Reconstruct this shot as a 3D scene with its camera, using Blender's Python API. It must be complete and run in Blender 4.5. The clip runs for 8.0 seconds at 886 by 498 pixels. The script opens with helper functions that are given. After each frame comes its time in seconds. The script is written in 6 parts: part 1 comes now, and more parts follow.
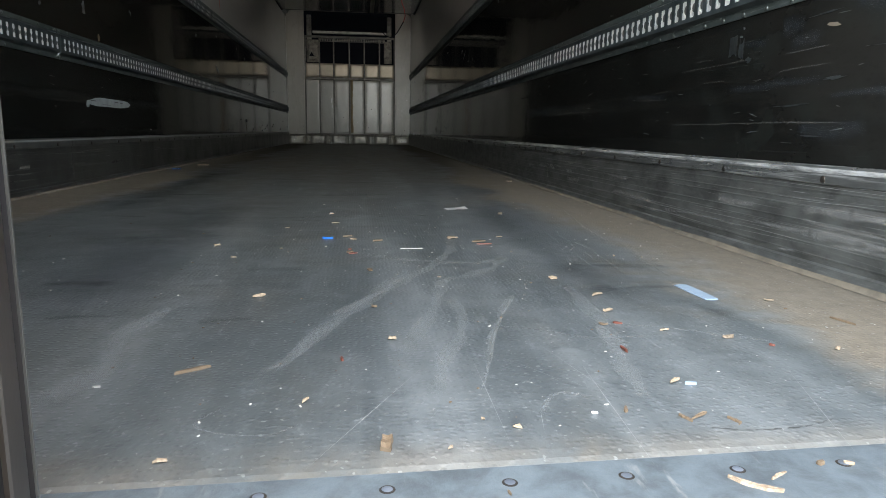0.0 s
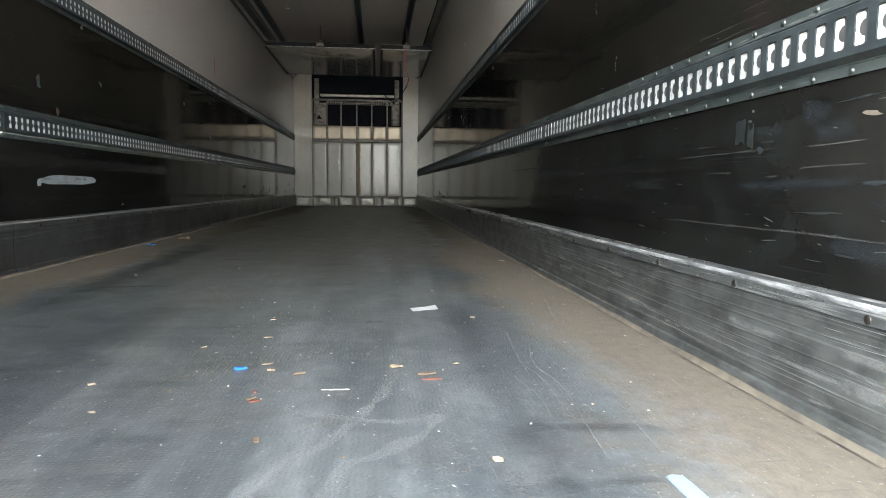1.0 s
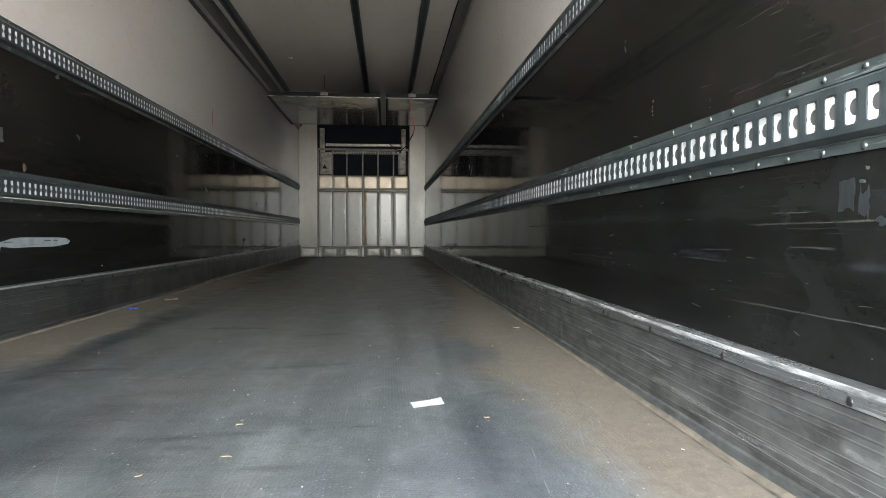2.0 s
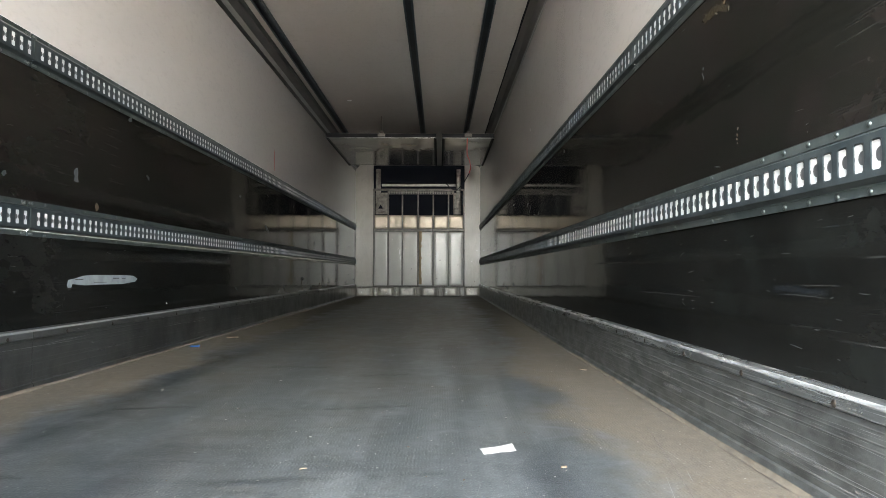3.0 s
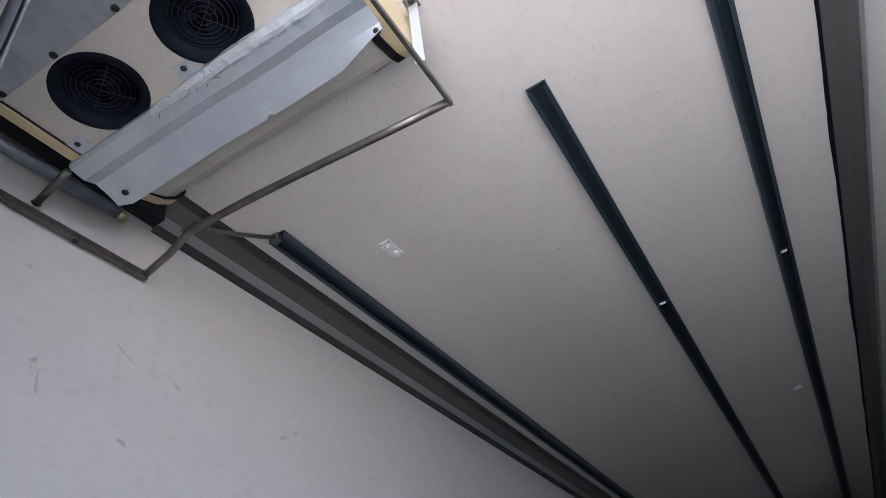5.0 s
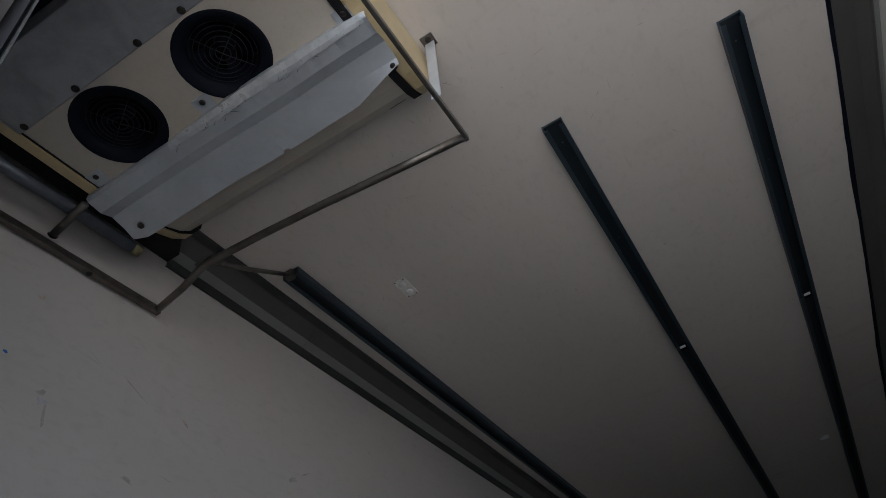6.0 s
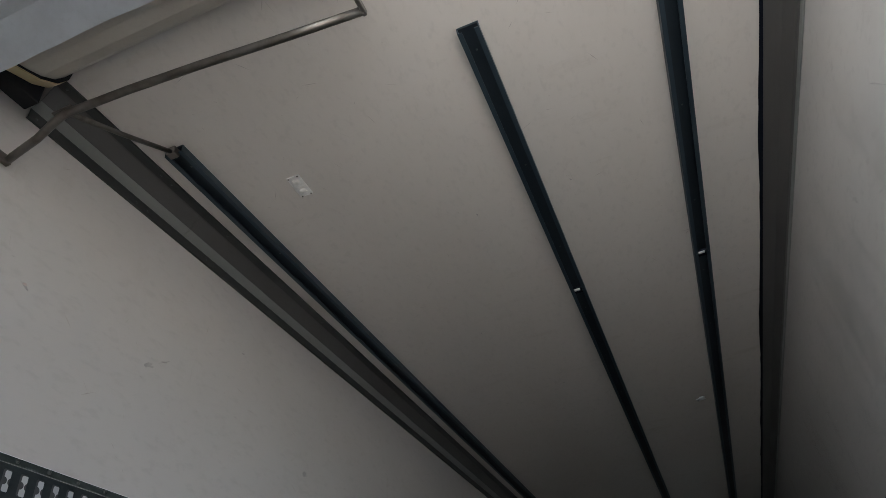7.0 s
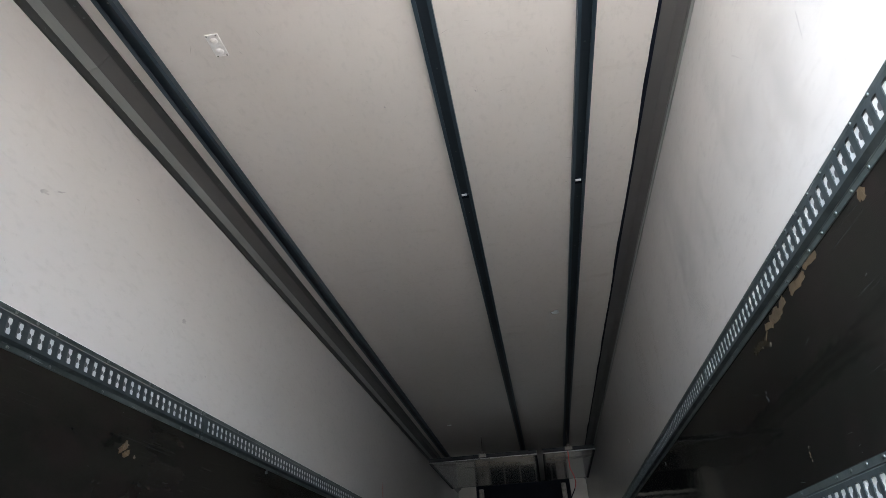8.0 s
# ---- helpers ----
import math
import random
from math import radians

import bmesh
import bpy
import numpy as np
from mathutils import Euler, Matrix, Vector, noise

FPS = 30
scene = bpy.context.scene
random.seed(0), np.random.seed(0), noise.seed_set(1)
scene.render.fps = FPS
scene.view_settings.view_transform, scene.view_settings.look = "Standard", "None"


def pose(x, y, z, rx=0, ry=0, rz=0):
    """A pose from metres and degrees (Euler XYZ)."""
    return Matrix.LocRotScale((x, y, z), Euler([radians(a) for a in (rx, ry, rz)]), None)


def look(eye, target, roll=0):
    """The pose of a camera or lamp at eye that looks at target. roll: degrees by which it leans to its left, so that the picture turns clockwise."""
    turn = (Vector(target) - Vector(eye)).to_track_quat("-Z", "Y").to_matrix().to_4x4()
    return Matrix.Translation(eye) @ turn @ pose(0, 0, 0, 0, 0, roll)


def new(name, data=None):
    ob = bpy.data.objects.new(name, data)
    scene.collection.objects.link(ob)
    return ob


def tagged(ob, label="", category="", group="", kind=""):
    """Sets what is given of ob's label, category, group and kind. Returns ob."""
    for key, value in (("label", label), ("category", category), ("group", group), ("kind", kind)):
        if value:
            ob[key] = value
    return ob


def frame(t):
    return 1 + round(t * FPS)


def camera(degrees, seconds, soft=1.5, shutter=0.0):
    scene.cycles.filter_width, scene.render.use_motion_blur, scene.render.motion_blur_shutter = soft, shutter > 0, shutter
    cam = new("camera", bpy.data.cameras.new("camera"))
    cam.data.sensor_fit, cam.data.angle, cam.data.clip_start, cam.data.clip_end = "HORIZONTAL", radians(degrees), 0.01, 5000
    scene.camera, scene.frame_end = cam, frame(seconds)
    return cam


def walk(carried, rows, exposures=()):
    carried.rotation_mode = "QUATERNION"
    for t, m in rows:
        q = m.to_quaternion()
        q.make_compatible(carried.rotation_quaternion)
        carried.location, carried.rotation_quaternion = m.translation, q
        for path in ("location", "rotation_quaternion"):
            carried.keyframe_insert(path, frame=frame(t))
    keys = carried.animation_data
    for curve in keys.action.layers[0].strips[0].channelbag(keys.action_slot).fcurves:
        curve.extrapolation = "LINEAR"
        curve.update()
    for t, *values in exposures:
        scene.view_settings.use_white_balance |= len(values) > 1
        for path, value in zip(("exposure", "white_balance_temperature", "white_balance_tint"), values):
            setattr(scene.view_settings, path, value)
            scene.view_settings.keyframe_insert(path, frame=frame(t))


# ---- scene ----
cam = camera(67.5, 8.0, 0.8)
PATH = [
    (0, (0.204, -0.592, 0.308), (0.451, 1.362, -0.043), 0.9),
    (0.5, (0.302, -0.395, 0.372), (0.519, 1.574, 0.103), 0.6),
    (1, (0.425, -0.228, 0.423), (0.621, 1.754, 0.235), 0.6),
    (1.5, (0.495, -0.025, 0.468), (0.675, 1.964, 0.356), 0.4),
    (1.7, (0.485, 0.061, 0.479), (0.664, 2.052, 0.396), 0.3),
    (2.8, (0.444, 0.250, 0.492), (0.504, 2.249, 0.529), -0.1),
    (3, (0.427, 0.240, 0.475), (0.438, 2.238, 0.546), 0.1),
    (3.5, (0.336, 0.211, 0.478), (0.242, 2.198, 0.683), -0.6),
    (4, (0.345, 0.094, 0.571), (0.012, 1.980, 1.148), -5.7),
    (4.2, (0.324, -0.003, 0.632), (-0.092, 1.806, 1.377), -8.1),
    (4.5, (0.331, -0.148, 0.701), (-0.196, 1.508, 1.689), -10.2),
    (4.7, (0.324, -0.232, 0.733), (-0.240, 1.314, 1.868), -11.7),
    (5, (0.335, -0.292, 0.751), (-0.250, 1.144, 2.013), -12.5),
    (5.2, (0.336, -0.307, 0.757), (-0.252, 1.095, 2.056), -12.6),
    (6.3, (0.311, -0.201, 0.738), (-0.242, 1.141, 2.114), -11.1),
    (6.5, (0.327, -0.150, 0.729), (-0.210, 1.218, 2.085), -10.5),
    (7, (0.374, -0.034, 0.679), (-0.077, 1.480, 1.905), -8.0),
    (7.5, (0.419, -0.012, 0.595), (0.068, 1.649, 1.652), -5.2),
    (8, (0.419, -0.202, 0.489), (0.207, 1.541, 1.447), -3.7),
]
EXPOSURES = [(0.0, 3.31, 6950, 8), (0.5, 3.93, 7000, 8), (1.0, 4.38, 7050, 9), (1.5, 4.60, 7000, 9), (3.0, 4.95, 7000, 9), (3.5, 4.92, 6900, 9), (4.0, 4.78, 6400, 9),
             (4.5, 4.17, 5950, 10), (5.1, 3.08, 5700, 13), (5.2, 2.9, 5700, 12), (6.3, 1.45, 6100, 9), (6.5, 1.45, 6100, 9), (7.0, 2.62, 6250, 7), (7.5, 3.40, 6200, 8), (8.0, 3.82, 6200, 9)]
walk(cam, [(t, look(eye, target, roll)) for t, eye, target, roll in PATH], EXPOSURES)

# ---- daylight ----
SUN_ELEVATION, SUN_ROTATION = radians(71), radians(76)
world = bpy.data.worlds.new("sky")
scene.world = world
world.use_nodes = True
wn = world.node_tree.nodes
sky = wn.new("ShaderNodeTexSky")
sky.sky_type = "NISHITA"
sky.sun_disc = False
sky.sun_elevation, sky.sun_rotation = SUN_ELEVATION, SUN_ROTATION
sky.dust_density = 3.0
world.node_tree.links.new(sky.outputs[0], wn["Background"].inputs[0])
wn["Background"].inputs[1].default_value = 0.15

sun = new("sun", bpy.data.lights.new("sun", "SUN"))
sun.data.energy, sun.data.angle, sun.data.color = 4.5, radians(1.0), (1.0, 0.95, 0.88)
sun.matrix_world = look((4, 1.0, 12), (0, 0, 0))

door_light = new("door_daylight", bpy.data.lights.new("door_daylight", "AREA"))
door_light.data.shape, door_light.data.size, door_light.data.size_y = "RECTANGLE", 7.0, 3.4
door_light.data.energy, door_light.data.color = 140.0, (0.87, 0.945, 1.0)
door_light.matrix_world = look((-0.5, -3.4, 3.15), (0.1, 1.6, 0.8))

# ---- sizes ----
W = 1.235          # half the inner width
H = 2.61           # inner height
L = 13.36          # inner length
DOOR_Y = -0.177    # inner face of the rear doors


# ---- materials ----
def node_mat(name):
    m = bpy.data.materials.new(name)
    m.use_nodes = True
    return m, m.node_tree.nodes, m.node_tree.links, m.node_tree.nodes["Principled BSDF"]


def mix_rgb(nodes, links, fac, a, b):
    n = nodes.new("ShaderNodeMix")
    n.data_type = "RGBA"
    for sock, v in ((n.inputs[0], fac), (n.inputs[6], a), (n.inputs[7], b)):
        if isinstance(v, (int, float)):
            sock.default_value = v
        elif isinstance(v, tuple):
            sock.default_value = (*v, 1.0) if len(v) == 3 else v
        else:
            links.new(v, sock)
    return n.outputs[2]


def math_node(nodes, links, op, a, b=None, clamp=False):
    n = nodes.new("ShaderNodeMath")
    n.operation, n.use_clamp = op, clamp
    for sock, v in zip(n.inputs, (a, b)):
        if v is None:
            continue
        if isinstance(v, (int, float)):
            sock.default_value = v
        else:
            links.new(v, sock)
    return n.outputs[0]


def noise_tex(nodes, links, scale=(1, 1, 1), size=1.0, detail=4.0, rough=0.6, distortion=0.0):
    co = nodes.new("ShaderNodeTexCoord")
    mp = nodes.new("ShaderNodeMapping")
    mp.inputs["Scale"].default_value = scale
    links.new(co.outputs["Object"], mp.inputs[0])
    n = nodes.new("ShaderNodeTexNoise")
    n.inputs["Scale"].default_value = size
    n.inputs["Detail"].default_value = detail
    n.inputs["Roughness"].default_value = rough
    n.inputs["Distortion"].default_value = distortion
    links.new(mp.outputs[0], n.inputs["Vector"])
    return n.outputs["Fac"]


def ramp(nodes, links, fac, lo, hi):
    n = nodes.new("ShaderNodeMapRange")
    n.inputs[1].default_value, n.inputs[2].default_value = lo, hi
    n.interpolation_type = "SMOOTHSTEP"
    links.new(fac, n.inputs[0])
    return n.outputs[0]


def bump(nodes, links, bsdf, height, strength, distance=0.002):
    b = nodes.new("ShaderNodeBump")
    b.inputs["Strength"].default_value, b.inputs["Distance"].default_value = strength, distance
    links.new(height, b.inputs["Height"])
    links.new(b.outputs[0], bsdf.inputs["Normal"])


def surface(name, base, second, rough=0.5, metal=0.0, size=3.0, stretch=(1, 1, 1), grain=60.0, relief=0.15, amount=0.6,
            spec=0.5, rough_var=0.12, scratch=None, vary=0.0, wave=0.0, blotch=None):
    """A worn surface: two colours mixed by large stains, fine grain in the colour, gloss and relief, and optional long scratches."""
    m, nodes, links, p = node_mat(name)
    big = noise_tex(nodes, links, stretch, size, 6, 0.65, 0.3)
    fine = noise_tex(nodes, links, stretch, grain, 3, 0.6)
    fac = math_node(nodes, links, "MULTIPLY", ramp(nodes, links, big, 0.35, 0.7), amount)
    col = mix_rgb(nodes, links, fac, base, second)
    dark = tuple(c * 0.8 for c in base)
    col = mix_rgb(nodes, links, math_node(nodes, links, "MULTIPLY", ramp(nodes, links, fine, 0.5, 0.75), 0.35), col, dark)
    r = math_node(nodes, links, "ADD", math_node(nodes, links, "MULTIPLY", big, rough_var * 2), rough - rough_var)
    if blotch:
        b_size, b_colour, b_amount, b_rough = blotch
        spot = ramp(nodes, links, noise_tex(nodes, links, (1, 0.8, 1.2), b_size, 5, 0.62, 0.8), 0.46, 0.66)
        col = mix_rgb(nodes, links, math_node(nodes, links, "MULTIPLY", spot, b_amount), col, b_colour)
        r = math_node(nodes, links, "ADD", r, math_node(nodes, links, "MULTIPLY", spot, b_rough), True)
    if scratch:
        s_stretch, s_colour, s_lo, s_hi, s_amount = scratch
        s = ramp(nodes, links, noise_tex(nodes, links, s_stretch, 1.0, 5, 0.7), s_lo, s_hi)
        patch = ramp(nodes, links, noise_tex(nodes, links, (1, 1, 1), 1.7, 3, 0.5), 0.42, 0.62)
        s = math_node(nodes, links, "MULTIPLY", math_node(nodes, links, "MULTIPLY", s, patch), s_amount)
        col = mix_rgb(nodes, links, s, col, s_colour)
        if rough_var >= 0.02:
            r = math_node(nodes, links, "ADD", r, math_node(nodes, links, "MULTIPLY", s, 0.3), True)
    if vary:
        info = nodes.new("ShaderNodeObjectInfo")
        shade = math_node(nodes, links, "ADD", math_node(nodes, links, "MULTIPLY", info.outputs["Random"], vary), 1.0 - vary / 2)
        hsv = nodes.new("ShaderNodeHueSaturation")
        hsv.inputs["Saturation"].default_value = 0.85
        links.new(shade, hsv.inputs["Value"])
        links.new(col, hsv.inputs["Color"])
        col = hsv.outputs[0]
    links.new(col, p.inputs["Base Color"])
    links.new(r, p.inputs["Roughness"])
    p.inputs["Metallic"].default_value = metal
    p.inputs["Specular IOR Level"].default_value = spec
    if relief:
        bump(nodes, links, p, fine, relief)
    if wave:
        swell = noise_tex(nodes, links, (1.0, 0.7, 1.6), 3.2, 3, 0.55)
        b = nodes.new("ShaderNodeBump")
        b.inputs["Strength"].default_value, b.inputs["Distance"].default_value = wave, 0.02
        links.new(swell, b.inputs["Height"])
        if relief:
            links.new(b.outputs[0], p.inputs["Normal"].links[0].from_node.inputs["Normal"])
        else:
            links.new(b.outputs[0], p.inputs["Normal"])
    return m


def floor_material():
    """Grey non-slip resin floor: dark rubbed zones, painted shade on the left, pale dried trails, brown dust gathered
    along the sides, fine dimples.
    """
    m, nodes, links, p = node_mat("floor_resin")
    co = nodes.new("ShaderNodeTexCoord")
    sep = nodes.new("ShaderNodeSeparateXYZ")
    links.new(co.outputs["Object"], sep.inputs[0])
    ax = math_node(nodes, links, "ABSOLUTE", math_node(nodes, links, "SUBTRACT", sep.outputs[0], 0.02))
    big = noise_tex(nodes, links, (1, 0.35, 1), 1.6, 6, 0.65, 0.5)
    mid = noise_tex(nodes, links, (1, 1, 1), 6.0, 6, 0.7, 0.6)
    grit = noise_tex(nodes, links, (1, 0.6, 1), 34.0, 6, 0.78, 0.2)
    fine = noise_tex(nodes, links, (1, 1, 1), 130.0, 2, 0.6)
    lane = noise_tex(nodes, links, (5.5, 0.42, 1), 1.0, 4, 0.55, 0.35)
    col = mix_rgb(nodes, links, ramp(nodes, links, big, 0.28, 0.74), (0.040, 0.047, 0.050), (0.098, 0.107, 0.108))
    col = mix_rgb(nodes, links, math_node(nodes, links, "MULTIPLY", ramp(nodes, links, lane, 0.34, 0.70), 0.54), col, (0.175, 0.185, 0.186))
    col = mix_rgb(nodes, links, math_node(nodes, links, "MULTIPLY", ramp(nodes, links, mid, 0.5, 0.72), 0.4), col, (0.045, 0.052, 0.058))
    col = mix_rgb(nodes, links, math_node(nodes, links, "MULTIPLY", ramp(nodes, links, mid, 0.48, 0.30), 0.35), col, (0.165, 0.175, 0.176))
    col = mix_rgb(nodes, links, math_node(nodes, links, "MULTIPLY", ramp(nodes, links, grit, 0.50, 0.70), 0.68), col, (0.040, 0.046, 0.050))
    col = mix_rgb(nodes, links, math_node(nodes, links, "MULTIPLY", ramp(nodes, links, grit, 0.46, 0.28), 0.42), col, (0.22, 0.23, 0.235))
    wander = noise_tex(nodes, links, (1.2, 0.7, 1), 1.3, 5, 0.6, 0.8)
    # worn: the closed leaf's shade over the left side is put in as uneven darkening
    drift = math_node(nodes, links, "ADD", sep.outputs[0], math_node(nodes, links, "MULTIPLY", math_node(nodes, links, "SUBTRACT", lane, 0.5), 1.1))
    worn = math_node(nodes, links, "MULTIPLY", ramp(nodes, links, drift, 0.55, -0.35), ramp(nodes, links, grit, 0.15, 0.60))
    col = mix_rgb(nodes, links, math_node(nodes, links, "MULTIPLY", worn, 0.55), col, (0.046, 0.053, 0.052))
    tan = math_node(nodes, links, "MULTIPLY", ramp(nodes, links, wander, 0.42, 0.66), ramp(nodes, links, mid, 0.30, 0.62))
    col = mix_rgb(nodes, links, math_node(nodes, links, "MULTIPLY", tan, 0.35), col, (0.115, 0.098, 0.074))
    # rubbed dark smears across the load direction
    smear = ramp(nodes, links, noise_tex(nodes, links, (1.5, 13.0, 1), 1.0, 5, 0.62, 0.5), 0.50, 0.60)
    smear = math_node(nodes, links, "MULTIPLY", smear, ramp(nodes, links, mid, 0.40, 0.56))
    col = mix_rgb(nodes, links, math_node(nodes, links, "MULTIPLY", math_node(nodes, links, "MULTIPLY", smear, ramp(nodes, links, wander, 0.40, 0.54)), 0.45), col, (0.026, 0.032, 0.035))
    # pale dried liquid trails that wander
    trail = noise_tex(nodes, links, (1.25, 0.42, 1), 2.0, 3.0, 0.5, 0.7)
    trail = math_node(nodes, links, "ABSOLUTE", math_node(nodes, links, "SUBTRACT", trail, 0.5))
    trail = math_node(nodes, links, "SUBTRACT", 1.0, ramp(nodes, links, trail, 0.008, 0.020))
    trail = math_node(nodes, links, "MULTIPLY", trail, ramp(nodes, links, lane, 0.40, 0.60))
    col = mix_rgb(nodes, links, math_node(nodes, links, "MULTIPLY", trail, 0.10), col, (0.22, 0.23, 0.225))
    # dust along the sides
    edge = math_node(nodes, links, "ADD", ax, math_node(nodes, links, "MULTIPLY", math_node(nodes, links, "SUBTRACT", wander, 0.5), 0.6))
    edge = math_node(nodes, links, "ADD", edge, math_node(nodes, links, "MULTIPLY", math_node(nodes, links, "SUBTRACT", mid, 0.5), 0.35))
    dust = ramp(nodes, links, edge, 0.76, 1.00)
    brink = math_node(nodes, links, "MULTIPLY", ramp(nodes, links, sep.outputs[1], 0.05, -0.015), ramp(nodes, links, mid, 0.30, 0.60))
    dust = math_node(nodes, links, "MAXIMUM", dust, math_node(nodes, links, "MULTIPLY", brink, 0.45))
    col = mix_rgb(nodes, links, math_node(nodes, links, "MULTIPLY", dust, 0.80), col, mix_rgb(nodes, links, ramp(nodes, links, grit, 0.35, 0.65), (0.163, 0.131, 0.093), (0.119, 0.096, 0.069)))
    # a thin film of dust further in
    film = math_node(nodes, links, "MULTIPLY", ramp(nodes, links, sep.outputs[1], 1.0, 6.2), ramp(nodes, links, mid, 0.25, 0.7))
    film = math_node(nodes, links, "MULTIPLY", film, math_node(nodes, links, "ADD", math_node(nodes, links, "MULTIPLY", ramp(nodes, links, wander, 0.36, 0.60), 0.6), 0.4))
    col = mix_rgb(nodes, links, math_node(nodes, links, "MULTIPLY", film, 0.80), col, (0.104, 0.083, 0.053))
    # short dark scuffs across and pale drag lines
    scuff = ramp(nodes, links, noise_tex(nodes, links, (3.2, 34.0, 1), 1.0, 4, 0.6, 0.3), 0.62, 0.69)
    scuff = math_node(nodes, links, "MULTIPLY", scuff, ramp(nodes, links, big, 0.42, 0.58))
    col = mix_rgb(nodes, links, math_node(nodes, links, "MULTIPLY", scuff, 0.35), col, (0.026, 0.030, 0.034))
    # pale specks and fine scratches
    speck = ramp(nodes, links, noise_tex(nodes, links, (1, 1, 1), 115.0, 1, 0.5), 0.69, 0.72)
    col = mix_rgb(nodes, links, math_node(nodes, links, "MULTIPLY", speck, 0.3), col, (0.36, 0.36, 0.34))
    scr = ramp(nodes, links, noise_tex(nodes, links, (42, 2.2, 1), 1.0, 4, 0.7, 0.15), 0.62, 0.72)
    scr = math_node(nodes, links, "MULTIPLY", scr, ramp(nodes, links, mid, 0.48, 0.66))
    col = mix_rgb(nodes, links, math_node(nodes, links, "MULTIPLY", scr, 0.4), col, (0.33, 0.33, 0.32))
    links.new(col, p.inputs["Base Color"])
    r = math_node(nodes, links, "ADD", math_node(nodes, links, "MULTIPLY", mid, 0.22), 0.30)
    r = math_node(nodes, links, "ADD", r, math_node(nodes, links, "MULTIPLY", dust, 0.3), True)
    links.new(r, p.inputs["Roughness"])
    vor = nodes.new("ShaderNodeTexVoronoi")
    vor.inputs["Scale"].default_value = 108.0
    vor.inputs["Randomness"].default_value = 0.55
    links.new(co.outputs["Object"], vor.inputs["Vector"])
    pip = ramp(nodes, links, vor.outputs["Distance"], 0.52, 0.12)
    hgt = math_node(nodes, links, "ADD", math_node(nodes, links, "MULTIPLY", pip, ramp(nodes, links, mid, 0.20, 0.60)), math_node(nodes, links, "MULTIPLY", fine, 0.5))
    bump(nodes, links, p, hgt, 0.30, 0.0022)
    return m


M_FLOOR = floor_material()
M_WHITE = surface("white_laminate", (0.63, 0.601, 0.578), (0.56, 0.530, 0.506), 0.16, 0, 1.3, (1, 0.4, 1), 40, 0.05, 0.5, rough_var=0.0,
                  scratch=((3, 7, 2.5), (0.50, 0.455, 0.41), 0.56, 0.76, 0.3))
M_CEIL = surface("ceiling_laminate", (0.67, 0.628, 0.592), (0.60, 0.553, 0.510), 0.18, 0, 1.1, (1, 0.5, 1), 45, 0.04, 0.5, rough_var=0.0,
                 scratch=((2.4, 8, 1), (0.48, 0.43, 0.38), 0.55, 0.76, 0.35))
M_DARK = surface("dark_film_panel", (0.0080, 0.0080, 0.0066), (0.019, 0.0175, 0.0145), 0.06, 0, 1.6, (1, 0.5, 1.3), 90, 0.004, 1.0, spec=0.12, rough_var=0.015, wave=0.05,
                 blotch=(5.0, (0.018, 0.0130, 0.0122), 0.6, 0.015),
                 scratch=((3, 2.4, 130), (0.080, 0.087, 0.089), 0.58, 0.75, 0.45))
# Darker copy of M_DARK; its blue-green blotches paint mottled sheen.
M_DARKLOW = surface("darker_film_panel", (0.0066, 0.0066, 0.0060), (0.0165, 0.0160, 0.0145), 0.06, 0, 1.6, (1, 0.5, 1.3), 90, 0.004, 1.0, spec=0.13, rough_var=0.015, wave=0.05,
                    blotch=(7.0, (0.018, 0.021, 0.019), 0.35, 0.015),
                    scratch=((3, 2.4, 130), (0.060, 0.066, 0.068), 0.60, 0.76, 0.40))
M_RAIL = surface("galvanised_rail", (0.066, 0.079, 0.077), (0.030, 0.039, 0.039), 0.46, 0.15, 7, (1, 0.8, 1), 120, 0.15, 0.9, spec=0.15,
                 scratch=((3, 5, 110), (0.27, 0.29, 0.28), 0.58, 0.68, 0.6))
# Rail metal with the shade between the flanges put into its colour.
M_RAILWEB = surface("shaded_slotted_web", (0.046, 0.056, 0.059), (0.022, 0.029, 0.032), 0.48, 0.12, 9, (1, 0.8, 1), 120, 0.12, 0.9, spec=0.15)
M_RAILDARK = surface("green_black_track", (0.038, 0.058, 0.076), (0.056, 0.080, 0.100), 0.42, 0.3, 4, (1, 0.4, 1), 120, 0.08, 0.6)
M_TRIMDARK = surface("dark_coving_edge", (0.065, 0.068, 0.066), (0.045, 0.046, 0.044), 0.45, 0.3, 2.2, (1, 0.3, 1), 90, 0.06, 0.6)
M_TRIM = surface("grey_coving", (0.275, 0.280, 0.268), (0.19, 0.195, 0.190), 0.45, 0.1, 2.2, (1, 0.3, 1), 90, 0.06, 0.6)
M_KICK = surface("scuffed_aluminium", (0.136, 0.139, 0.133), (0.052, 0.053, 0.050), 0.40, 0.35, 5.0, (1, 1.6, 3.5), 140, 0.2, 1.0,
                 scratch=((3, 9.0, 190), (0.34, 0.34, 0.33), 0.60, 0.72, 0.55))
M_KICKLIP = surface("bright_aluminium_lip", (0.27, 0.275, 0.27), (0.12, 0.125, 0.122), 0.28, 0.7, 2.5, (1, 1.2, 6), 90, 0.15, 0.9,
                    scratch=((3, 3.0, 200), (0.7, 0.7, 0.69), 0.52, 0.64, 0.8))
